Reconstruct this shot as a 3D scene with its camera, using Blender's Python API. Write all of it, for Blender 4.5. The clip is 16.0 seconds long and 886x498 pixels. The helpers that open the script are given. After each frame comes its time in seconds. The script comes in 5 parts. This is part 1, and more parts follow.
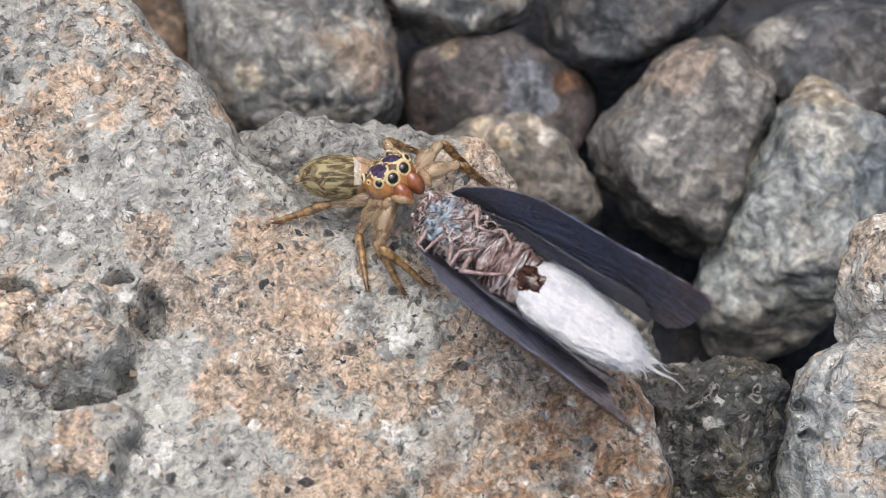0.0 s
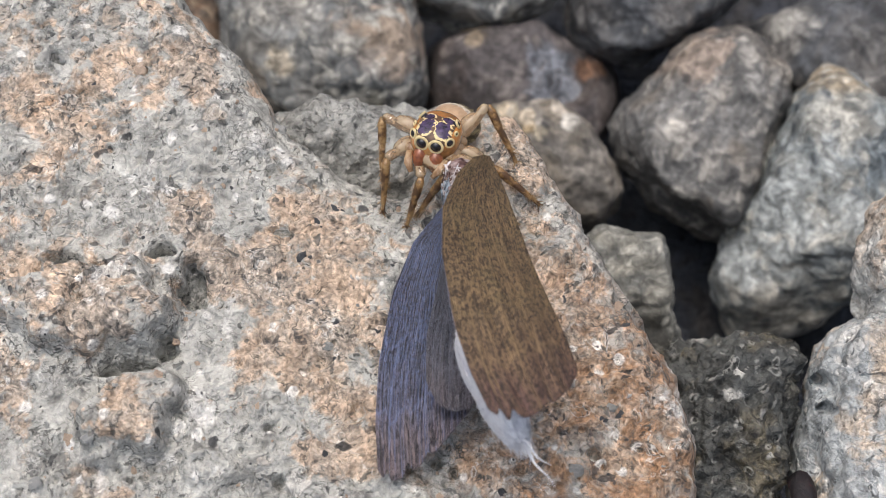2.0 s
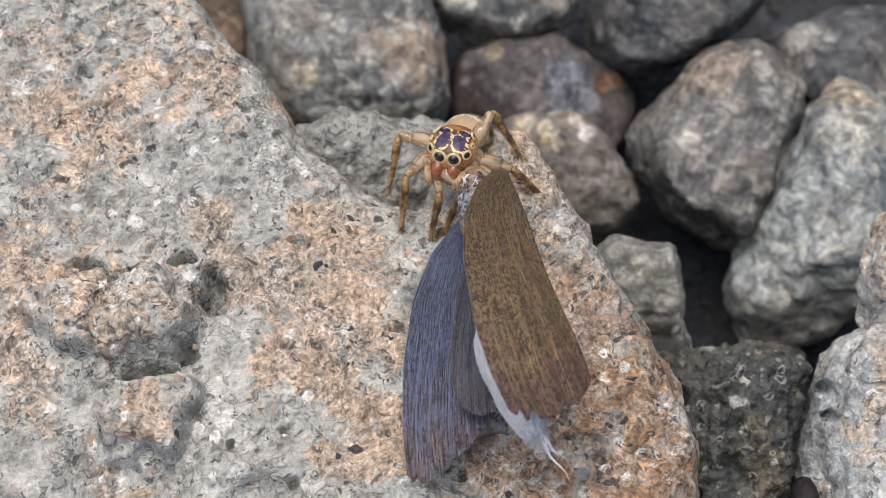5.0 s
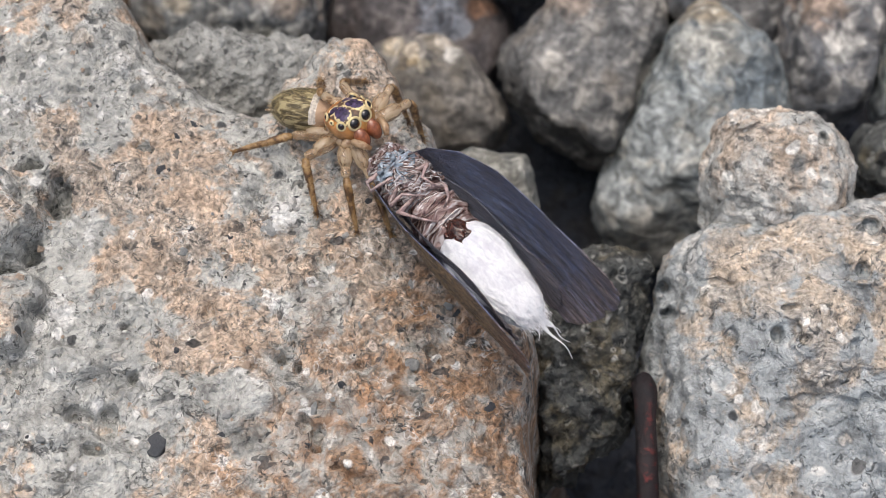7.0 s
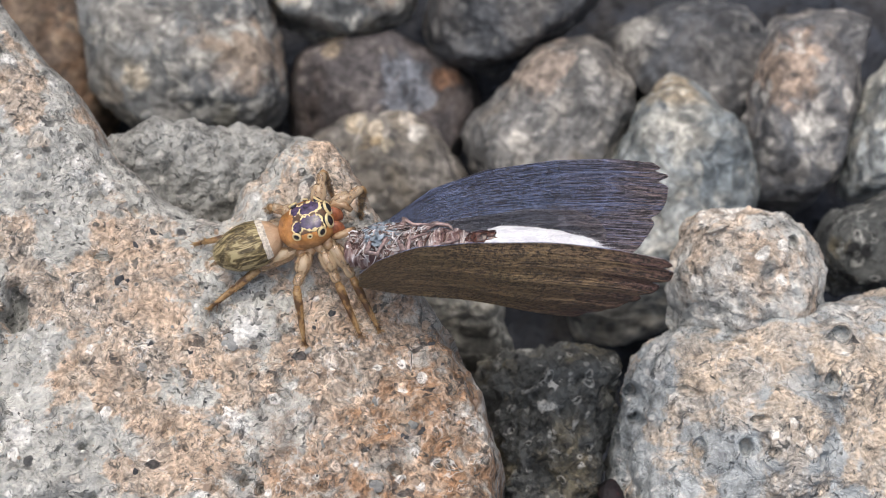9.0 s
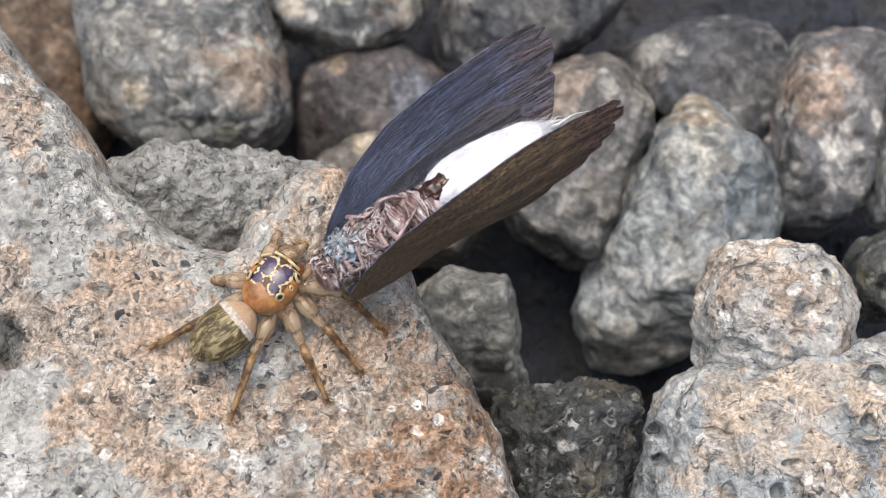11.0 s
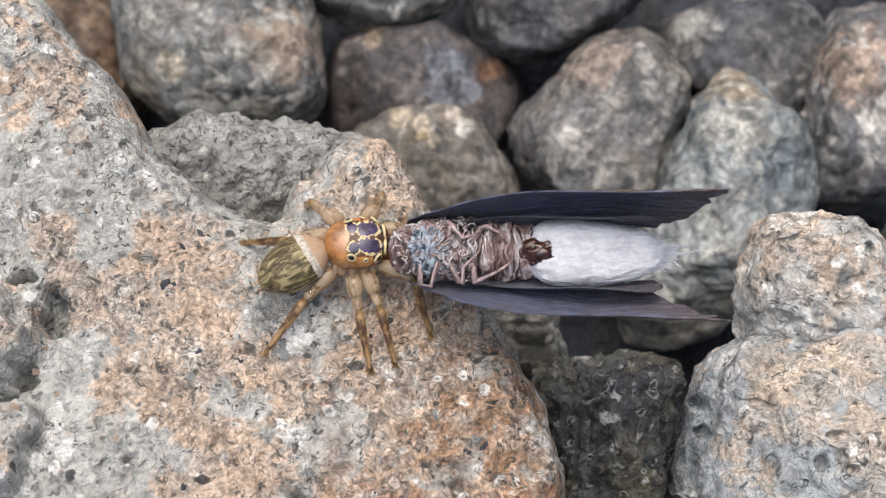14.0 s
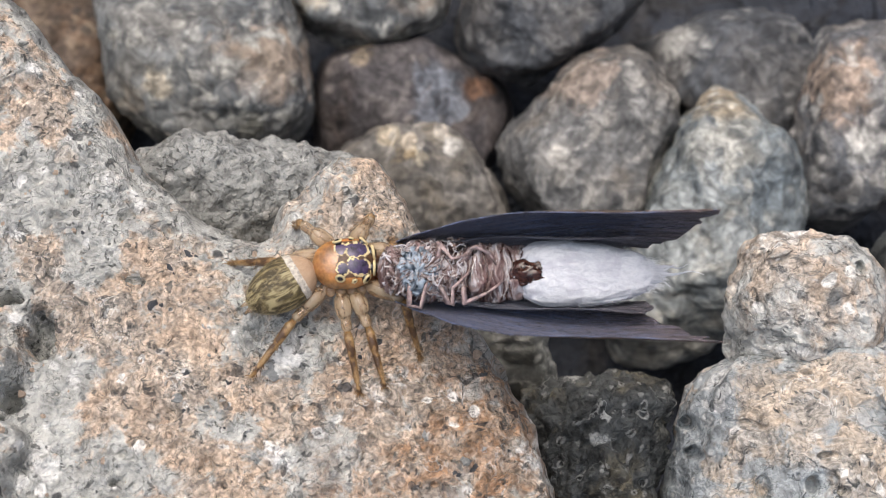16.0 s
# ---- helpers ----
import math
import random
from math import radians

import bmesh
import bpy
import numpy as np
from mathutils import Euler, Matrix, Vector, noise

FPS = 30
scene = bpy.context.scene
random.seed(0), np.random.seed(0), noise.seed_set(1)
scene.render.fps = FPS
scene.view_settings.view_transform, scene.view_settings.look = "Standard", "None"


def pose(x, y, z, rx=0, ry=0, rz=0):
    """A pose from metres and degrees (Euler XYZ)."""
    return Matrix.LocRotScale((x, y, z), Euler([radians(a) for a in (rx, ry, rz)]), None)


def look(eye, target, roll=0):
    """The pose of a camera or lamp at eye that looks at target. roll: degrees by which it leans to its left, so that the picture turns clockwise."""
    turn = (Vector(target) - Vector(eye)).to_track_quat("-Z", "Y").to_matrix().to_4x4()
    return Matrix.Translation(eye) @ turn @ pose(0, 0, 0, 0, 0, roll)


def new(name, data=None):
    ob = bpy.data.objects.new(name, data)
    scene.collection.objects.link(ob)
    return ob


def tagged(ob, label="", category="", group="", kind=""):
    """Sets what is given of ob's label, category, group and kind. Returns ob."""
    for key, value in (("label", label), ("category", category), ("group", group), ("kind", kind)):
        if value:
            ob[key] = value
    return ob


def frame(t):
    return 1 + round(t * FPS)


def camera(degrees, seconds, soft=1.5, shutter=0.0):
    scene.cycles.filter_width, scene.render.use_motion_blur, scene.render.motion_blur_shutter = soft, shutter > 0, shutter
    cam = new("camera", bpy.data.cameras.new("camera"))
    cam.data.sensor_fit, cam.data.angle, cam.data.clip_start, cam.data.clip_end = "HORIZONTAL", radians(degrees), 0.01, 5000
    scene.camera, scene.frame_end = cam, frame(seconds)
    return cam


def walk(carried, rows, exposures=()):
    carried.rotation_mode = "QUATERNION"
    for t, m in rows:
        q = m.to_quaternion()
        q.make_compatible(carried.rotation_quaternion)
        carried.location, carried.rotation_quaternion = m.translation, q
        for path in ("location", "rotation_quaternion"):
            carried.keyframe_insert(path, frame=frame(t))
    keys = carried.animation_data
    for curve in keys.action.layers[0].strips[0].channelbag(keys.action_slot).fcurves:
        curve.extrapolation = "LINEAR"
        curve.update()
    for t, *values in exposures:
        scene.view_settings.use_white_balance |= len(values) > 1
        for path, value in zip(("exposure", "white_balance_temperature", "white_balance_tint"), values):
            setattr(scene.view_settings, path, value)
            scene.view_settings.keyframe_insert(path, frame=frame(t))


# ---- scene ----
cam = camera(27.0, 16.0, soft=0.75)
PATH = [
    (0, pose(0.007711, -0.030722, 0.082034, 23.000, -0.000, -0.000)),
    (0.5, pose(0.008973, -0.031155, 0.082164, 23.006, 0.260, 0.023)),
    (1, pose(0.008776, -0.031507, 0.082589, 23.111, 0.058, -0.057)),
    (1.5, pose(0.007932, -0.032779, 0.083680, 22.980, -0.419, -0.279)),
    (2, pose(0.006422, -0.033514, 0.084385, 23.240, 0.090, 0.205)),
    (2.5, pose(0.005881, -0.033558, 0.084432, 23.154, 0.246, 0.472)),
    (3, pose(0.006055, -0.033407, 0.085187, 23.018, 0.404, 0.597)),
    (3.2, pose(0.005743, -0.034355, 0.085027, 23.315, 0.240, 0.438)),
    (5.3, pose(0.009361, -0.034166, 0.088506, 23.259, 1.523, 1.263)),
    (5.5, pose(0.010625, -0.033874, 0.089260, 22.933, 1.744, 1.369)),
    (6, pose(0.015938, -0.036331, 0.088141, 23.380, 2.498, 0.935)),
    (6.5, pose(0.016360, -0.038993, 0.088230, 23.580, 1.700, 0.488)),
    (7, pose(0.016369, -0.039625, 0.087567, 23.040, 1.408, 0.252)),
    (7.5, pose(0.017172, -0.038830, 0.087373, 22.160, 1.246, -0.003)),
    (8, pose(0.015688, -0.037001, 0.088213, 21.597, 0.011, -0.453)),
    (8.5, pose(0.015491, -0.034514, 0.088956, 21.560, -0.001, -0.416)),
    (8.7, pose(0.016196, -0.033319, 0.089143, 21.886, 0.278, -0.186)),
    (10.8, pose(0.015401, -0.028223, 0.085122, 21.683, 0.247, 0.001)),
    (11, pose(0.014646, -0.028158, 0.085255, 21.700, -0.243, 0.048)),
    (11.5, pose(0.013412, -0.027525, 0.085427, 21.694, 0.320, 0.495)),
    (12, pose(0.013400, -0.028099, 0.084990, 21.666, -0.172, 0.257)),
    (12.5, pose(0.013363, -0.028416, 0.084598, 21.693, -0.232, 0.148)),
    (13, pose(0.012851, -0.028586, 0.083928, 21.464, -0.244, 0.136)),
    (13.5, pose(0.012970, -0.028665, 0.084237, 21.381, -0.056, 0.206)),
    (14, pose(0.012450, -0.028926, 0.084885, 21.308, -0.262, 0.178)),
    (14.5, pose(0.012244, -0.028826, 0.084639, 21.421, -0.164, 0.249)),
    (15, pose(0.011735, -0.028544, 0.084261, 21.412, -0.440, 0.081)),
    (15.5, pose(0.012002, -0.028604, 0.084169, 21.565, -0.616, 0.052)),
    (16, pose(0.012214, -0.028366, 0.084530, 21.697, -0.698, -0.034)),
]
EXPOSURES = [(0, -0.17), (3.2, -0.15), (6.5, -0.23), (8.2, -0.19), (8.7, -0.14), (10.8, -0.04), (16, -0.09)]
walk(cam, PATH, EXPOSURES)
cam.data.dof.use_dof = True
cam.data.dof.focus_distance = 0.0925
cam.data.dof.aperture_fstop = 78.0

# ---- world and light: a bright overcast sky, the sun veiled ----
world = bpy.data.worlds.new("world")
scene.world = world
world.use_nodes = True
_wn = world.node_tree.nodes
_sky = _wn.new("ShaderNodeTexSky")
_sky.sky_type = 'NISHITA'
_sky.sun_disc = False
_sky.sun_elevation = radians(74)
_sky.sun_rotation = radians(-20)
_sky.dust_density = 10.0
_sky.air_density = 1.0
world.node_tree.links.new(_sky.outputs[0], _wn["Background"].inputs[0])
_wn["Background"].inputs[1].default_value = 0.15
_sun = bpy.data.lights.new("sun", 'SUN')
_sun.energy = 1.2
_sun.angle = radians(70)
_sun.color = (0.865, 0.985, 1.09)
sun = new("sun", _sun)
sun.matrix_world = look((-0.2, 0.02, 1.0), (0, 0, 0))

MM = 0.001


# ---- numeric noise ----
def _hash(ix, iy, iz, seed):
    h = (ix * 374761393 + iy * 668265263 + iz * 2147483647 + seed * 974711) & 0xFFFFFFFF
    h = ((h ^ (h >> 13)) * 1274126177) & 0xFFFFFFFF
    h = ((h ^ (h >> 16)) * 2246822519) & 0xFFFFFFFF
    return ((h ^ (h >> 15)) & 0xFFFF) / 65535.0


def vnoise(p, seed=0):
    """Smooth value noise, -1 to 1, for an array of points."""
    i = np.floor(p).astype(np.int64)
    f = p - i
    f = f * f * f * (f * (f * 6 - 15) + 10)
    out = 0
    for dx in (0, 1):
        for dy in (0, 1):
            for dz in (0, 1):
                w = ((f[:, 0] if dx else 1 - f[:, 0]) * (f[:, 1] if dy else 1 - f[:, 1]) * (f[:, 2] if dz else 1 - f[:, 2]))
                out = out + w * _hash(i[:, 0] + dx, i[:, 1] + dy, i[:, 2] + dz, seed)
    return out * 2 - 1


def fbm(p, octaves=4, seed=0, gain=0.5):
    out, a, q = 0, 1.0, p
    for k in range(octaves):
        out = out + a * vnoise(q + 17.3 * k, seed + k)
        a *= gain
        q = q * 2.03
    return out


def cells(p, seed=0):
    """Distance to the nearest of one random point a unit cell."""
    i = np.floor(p).astype(np.int64)
    best = np.full(len(p), 9.0)
    for dx in (-1, 0, 1):
        for dy in (-1, 0, 1):
            for dz in (-1, 0, 1):
                c = i + (dx, dy, dz)
                q = np.stack([c[:, k] + _hash(c[:, 0], c[:, 1], c[:, 2], seed + 31 * k) for k in range(3)], 1)
                best = np.minimum(best, ((p - q) ** 2).sum(1))
    return np.sqrt(best)


# ---- materials ----
def nodes_of(name):
    m = bpy.data.materials.new(name)
    m.use_nodes = True
    t = m.node_tree
    return m, t.nodes, t.links, t.nodes["Principled BSDF"]


def tex_noise(N, L, co, scale, detail=6, rough=0.6, distort=0.0):
    n = N.new("ShaderNodeTexNoise")
    n.inputs["Scale"].default_value = scale
    n.inputs["Detail"].default_value = detail
    n.inputs["Roughness"].default_value = rough
    n.inputs["Distortion"].default_value = distort
    L.new(co, n.inputs["Vector"])
    return n.outputs["Fac"]


def tex_voro(N, L, co, scale, feature='F1', rnd=1.0):
    n = N.new("ShaderNodeTexVoronoi")
    n.feature = feature
    n.inputs["Scale"].default_value = scale
    n.inputs["Randomness"].default_value = rnd
    L.new(co, n.inputs["Vector"])
    return n


def ramp(N, L, fac, stops):
    r = N.new("ShaderNodeValToRGB")
    e = r.color_ramp.elements
    while len(e) < len(stops):
        e.new(0.5)
    for k, (pos, col) in enumerate(stops):
        e[k].position = pos
        e[k].color = (*col, 1) if len(col) == 3 else col
    L.new(fac, r.inputs[0])
    return r.outputs[0]


def grey(v):
    return (v, v, v)


def mixc(N, L, fac, a, b, mode='MIX'):
    m = N.new("ShaderNodeMix")
    m.data_type = 'RGBA'
    m.blend_type = mode
    for sock, v in ((m.inputs[0], fac), (m.inputs[6], a), (m.inputs[7], b)):
        if hasattr(v, "is_linked"):
            L.new(v, sock)
        else:
            sock.default_value = v if isinstance(v, (int, float)) else (*v, 1)
    return m.outputs[2]


def math_node(N, L, op, a, b=0.0):
    m = N.new("ShaderNodeMath")
    m.operation = op
    for sock, v in ((m.inputs[0], a), (m.inputs[1], b)):
        if hasattr(v, "is_linked"):
            L.new(v, sock)
        else:
            sock.default_value = v
    return m.outputs[0]


def bump(N, L, bsdf, parts):
    """Chained bumps: (height, distance in mm, strength)."""
    last = None
    for h, dist, strength in parts:
        b = N.new("ShaderNodeBump")
        b.inputs["Distance"].default_value = dist * MM
        b.inputs["Strength"].default_value = strength
        L.new(h, b.inputs["Height"])
        if last:
            L.new(last, b.inputs["Normal"])
        last = b.outputs[0]
    L.new(last, bsdf.inputs["Normal"])


def coords(N, L, shift=0.0):
    tc = N.new("ShaderNodeTexCoord")
    if not shift:
        return tc.outputs["Object"]
    mp = N.new("ShaderNodeMapping")
    mp.inputs["Location"].default_value = (shift, shift * 0.7, -shift)
    L.new(tc.outputs["Object"], mp.inputs[0])
    return mp.outputs[0]


def warped(N, L, co, *steps):
    """Coordinates pushed about by coloured noise: (scale, reach in mm)."""
    for scale, reach in steps:
        n = N.new("ShaderNodeTexNoise")
        n.inputs["Scale"].default_value = scale
        n.inputs["Detail"].default_value = 1
        L.new(co, n.inputs["Vector"])
        sub = N.new("ShaderNodeVectorMath")
        sub.operation = 'SUBTRACT'
        L.new(n.outputs["Color"], sub.inputs[0])
        sub.inputs[1].default_value = (0.5, 0.5, 0.5)
        mul = N.new("ShaderNodeVectorMath")
        mul.operation = 'MULTIPLY_ADD'
        L.new(sub.outputs[0], mul.inputs[0])
        mul.inputs[1].default_value = (2 * reach * MM,) * 3
        L.new(co, mul.inputs[2])
        co = mul.outputs[0]
    return co


def rock_material(name, base, pale, dark, patch, patch_lo, patch_hi, shift, grain=900, stain=None, lines=0.6, contrast=1.0, white=0.62, spots=(), soot=0.85, cell=0.28, rims=0.1, flecks=0.0, curls=0.0, clasts=0.0, relief=1.0, chalk=()):
    """Weathered aggregate rock: a cement-grey matrix, coloured patches, pale crust, dark grains, pores and curled cracks."""
    m, N, L, B = nodes_of(name)
    co = coords(N, L, shift)
    wco = warped(N, L, co, (grain * 0.55, 0.42 * 1000 / grain), (grain * 2.2, 0.10 * 1000 / grain))
    big = tex_noise(N, L, co, 150, 9, 0.68, 0.5)

    def near_spot(x, y, z, r, amt):
        vd = N.new("ShaderNodeVectorMath")
        vd.operation = 'DISTANCE'
        L.new(co, vd.inputs[0])
        vd.inputs[1].default_value = (x * MM + shift, y * MM + shift * 0.7, z * MM - shift)
        near = N.new("ShaderNodeMapRange")
        near.interpolation_type = 'SMOOTHSTEP'
        near.inputs[1].default_value, near.inputs[2].default_value = 0, r * 1.5 * MM
        near.inputs[3].default_value, near.inputs[4].default_value = amt, 0
        L.new(vd.outputs["Value"], near.inputs[0])
        return near.outputs[0]
    for x, y, z, r, amt in spots:
        big = math_node(N, L, 'ADD', big, near_spot(x, y, z, r, amt))
    crust = tex_noise(N, L, wco, 260, 8, 0.7, 0.3)
    for x, y, z, r in chalk:
        crust = math_node(N, L, 'ADD', crust, near_spot(x, y, z, r * 1.3, 0.15))
    mid = tex_noise(N, L, co, grain * 0.6, 5, 0.66, 0.4)
    fine = tex_noise(N, L, co, grain * 3.0, 3, 0.6, 0.3)
    curl = tex_noise(N, L, wco, grain * 1.0, 3, 0.55, 0.3)
    lo, hi = [c * (1 - 0.42 * contrast) for c in base], [min(1, c * (1 + 0.34 * contrast)) for c in base]
    col = ramp(N, L, mid, [(0.34, lo), (0.47, base), (0.64, hi)])
    torn = tex_noise(N, L, wco, grain * 0.75, 4, 0.6, 0.5)
    broken = math_node(N, L, 'ADD', big, math_node(N, L, 'MULTIPLY', math_node(N, L, 'SUBTRACT', torn, 0.5), 0.42))
    pm = ramp(N, L, broken, [(patch_lo, grey(0)), (patch_hi, grey(1))])
    tone = mixc(N, L, ramp(N, L, mid, [(0.36, grey(0)), (0.62, grey(1))]), [c * 0.66 for c in patch], [min(1, c * 1.22) for c in patch])
    dull = [0.55 * p + 0.45 * q for p, q in zip(patch, base)]
    tone = mixc(N, L, ramp(N, L, tex_noise(N, L, co, grain * 0.26, 6, 0.7, 0.6), [(0.44, grey(0)), (0.58, grey(1))]), tone, [c * 0.92 for c in dull])
    col = mixc(N, L, math_node(N, L, 'MULTIPLY', pm, 0.88), col, tone)
    if stain:
        axis, slo, shi, scol = stain
        sp = N.new("ShaderNodeSeparateXYZ")
        L.new(co, sp.inputs[0])
        q = math_node(N, L, 'ADD', math_node(N, L, 'MULTIPLY', sp.outputs[0], axis[0] * 1000), math_node(N, L, 'MULTIPLY', sp.outputs[1], axis[1] * 1000))
        q = math_node(N, L, 'ADD', q, math_node(N, L, 'MULTIPLY', tex_noise(N, L, co, 320, 8, 0.75, 0.5), 26.0))
        mr = N.new("ShaderNodeMapRange")
        mr.inputs[1].default_value, mr.inputs[2].default_value = slo, shi
        mr.inputs[4].default_value = 0.82
        mr.interpolation_type = 'SMOOTHSTEP'
        L.new(q, mr.inputs[0])
        col = mixc(N, L, math_node(N, L, 'MULTIPLY', mr.outputs[0], ramp(N, L, torn, [(0.40, grey(0.15)), (0.58, grey(1))])), col, mixc(N, L, ramp(N, L, mid, [(0.36, grey(0)), (0.62, grey(1))]), [c * 0.6 for c in scol], [c * 1.35 for c in scol]))
    col = mixc(N, L, ramp(N, L, crust, [(white, grey(0)), (white + 0.07, grey(0.8))]), col, pale)
    v = tex_voro(N, L, wco, grain * 0.95)
    pick = N.new("ShaderNodeSeparateColor")
    L.new(v.outputs["Color"], pick.inputs[0])
    size = math_node(N, L, 'ADD', v.outputs["Distance"], math_node(N, L, 'MULTIPLY', pick.outputs[2], 0.25))
    gm = ramp(N, L, size, [(0.34, grey(1)), (0.44, grey(0))])
    pale_m = math_node(N, L, 'MULTIPLY', gm, ramp(N, L, pick.outputs[0], [(0.72, grey(0)), (0.74, grey(0.8))]))
    dark_m = math_node(N, L, 'MULTIPLY', gm, ramp(N, L, pick.outputs[1], [(soot, grey(0)), (soot + 0.02, grey(0.9))]))
    col = mixc(N, L, pale_m, col, pale)
    col = mixc(N, L, dark_m, col, dark)
    # clasts: larger bits set in the matrix, each with its own colour and a dark seam
    if clasts:
        vk = tex_voro(N, L, warped(N, L, wco, (grain * 0.8, 0.45 * 1000 / grain)), grain * 0.55)
        kp = N.new("ShaderNodeSeparateColor")
        L.new(vk.outputs["Color"], kp.inputs[0])
        kd = math_node(N, L, 'ADD', vk.outputs["Distance"], math_node(N, L, 'MULTIPLY', kp.outputs[2], 0.3))
        chosen = ramp(N, L, kp.outputs[0], [(0.5, grey(0)), (0.52, grey(1))])
        inside = math_node(N, L, 'MULTIPLY', ramp(N, L, kd, [(0.36, grey(1)), (0.40, grey(0))]), chosen)
        seam = math_node(N, L, 'MULTIPLY', ramp(N, L, kd, [(0.35, grey(0)), (0.39, grey(1)), (0.41, grey(1)), (0.46, grey(0))]), chosen)
        kc = ramp(N, L, kp.outputs[1], [(0.1, [c * 0.75 for c in base]), (0.3, [min(1, c * 1.3) for c in base]), (0.5, [min(1, c * 1.15) for c in patch]), (0.75, [c * 0.7 for c in patch]), (0.95, pale)])
        col = mixc(N, L, math_node(N, L, 'MULTIPLY', inside, clasts), col, mixc(N, L, 0.45, kc, col))
        col = mixc(N, L, math_node(N, L, 'MULTIPLY', seam, 0.5), col, [c * 0.3 for c in base])
    calm = math_node(N, L, 'MULTIPLY', ramp(N, L, tex_noise(N, L, co, grain * 0.24, 5, 0.65, 0.5), [(0.46, grey(0.2)), (0.60, grey(1))]), math_node(N, L, 'ADD', math_node(N, L, 'MULTIPLY', pm, 0.55), 0.5))
    # small cells, each with its own tone and a worn seam round it
    for scale, amt in ((grain * 1.35, cell), (grain * 2.7, cell * 0.5)):
        vc = tex_voro(N, L, wco, scale)
        tone_c = N.new("ShaderNodeSeparateColor")
        L.new(vc.outputs["Color"], tone_c.inputs[0])
        shade = ramp(N, L, tone_c.outputs[1], [(0.0, grey(0.35)), (0.22, grey(0.9)), (0.7, grey(1.05)), (1.0, grey(1.6))])
        ve = tex_voro(N, L, wco, scale, 'DISTANCE_TO_EDGE')
        seam = ramp(N, L, ve.outputs["Distance"], [(0.0, grey(0.6)), (0.07, grey(1.0))])
        col = mixc(N, L, math_node(N, L, 'MULTIPLY', calm, amt), col, mixc(N, L, 1.0, col, mixc(N, L, 1.0, shade, seam, 'MULTIPLY'), 'MULTIPLY'))
        ve_last = ve.outputs["Distance"]
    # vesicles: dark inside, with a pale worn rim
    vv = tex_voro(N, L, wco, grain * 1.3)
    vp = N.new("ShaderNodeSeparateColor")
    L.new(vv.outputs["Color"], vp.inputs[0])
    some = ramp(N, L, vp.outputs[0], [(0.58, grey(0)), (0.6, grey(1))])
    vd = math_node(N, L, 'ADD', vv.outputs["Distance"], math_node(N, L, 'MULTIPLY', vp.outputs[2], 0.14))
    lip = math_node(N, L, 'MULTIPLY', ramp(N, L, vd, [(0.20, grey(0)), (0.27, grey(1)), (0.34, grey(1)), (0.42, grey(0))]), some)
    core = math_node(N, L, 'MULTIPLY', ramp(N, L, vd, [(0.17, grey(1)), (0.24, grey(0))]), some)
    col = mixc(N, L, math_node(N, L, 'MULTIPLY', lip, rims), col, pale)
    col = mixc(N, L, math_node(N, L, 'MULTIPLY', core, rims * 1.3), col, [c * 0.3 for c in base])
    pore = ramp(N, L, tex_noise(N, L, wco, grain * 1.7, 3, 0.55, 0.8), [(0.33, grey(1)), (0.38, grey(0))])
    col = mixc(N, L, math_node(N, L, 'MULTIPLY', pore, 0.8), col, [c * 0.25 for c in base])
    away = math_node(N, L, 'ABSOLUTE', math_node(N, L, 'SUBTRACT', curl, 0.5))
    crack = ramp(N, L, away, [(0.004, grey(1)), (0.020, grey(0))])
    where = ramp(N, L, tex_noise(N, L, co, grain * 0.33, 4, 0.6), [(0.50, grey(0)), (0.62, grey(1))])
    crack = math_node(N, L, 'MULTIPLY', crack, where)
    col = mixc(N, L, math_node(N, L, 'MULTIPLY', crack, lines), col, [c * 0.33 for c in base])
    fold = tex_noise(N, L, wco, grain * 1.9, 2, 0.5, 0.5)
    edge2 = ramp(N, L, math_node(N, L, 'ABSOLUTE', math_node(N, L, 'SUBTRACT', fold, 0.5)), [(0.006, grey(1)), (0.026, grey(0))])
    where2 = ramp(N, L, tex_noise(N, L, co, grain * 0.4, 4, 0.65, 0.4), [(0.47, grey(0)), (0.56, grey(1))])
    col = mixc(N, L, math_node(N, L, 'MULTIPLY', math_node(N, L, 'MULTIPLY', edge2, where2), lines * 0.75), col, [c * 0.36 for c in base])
    # broken dark flecks in clusters, and pale worn edges along the curls
    fl = tex_noise(N, L, wco, grain * 1.3, 2, 0.5, 0.4)
    at_flecks = ramp(N, L, tex_noise(N, L, co, grain * 0.2, 4, 0.6), [(0.43, grey(0)), (0.57, grey(0.9))])
    fleck = math_node(N, L, 'MULTIPLY', ramp(N, L, fl, [(0.615, grey(0)), (0.645, grey(1))]), at_flecks)
    col = mixc(N, L, math_node(N, L, 'MULTIPLY', fleck, flecks), col, dark)
    ridge = math_node(N, L, 'ABSOLUTE', math_node(N, L, 'SUBTRACT', tex_noise(N, L, wco, grain * 1.15, 2, 0.5, 0.2), 0.42))
    worn = math_node(N, L, 'MULTIPLY', ramp(N, L, ridge, [(0.005, grey(1)), (0.025, grey(0))]), ramp(N, L, tex_noise(N, L, co, grain * 0.3, 3, 0.6), [(0.50, grey(0)), (0.62, grey(1))]))
    col = mixc(N, L, math_node(N, L, 'MULTIPLY', worn, curls), col, pale)
    grit = ramp(N, L, tex_noise(N, L, co, grain * 2.2, 2, 0.5, 0.3), [(0.34, grey(0.6)), (0.5, grey(1.0)), (0.66, grey(1.28))])
    col = mixc(N, L, math_node(N, L, 'MULTIPLY', calm, 0.85), col, mixc(N, L, 1.0, col, grit, 'MULTIPLY'))
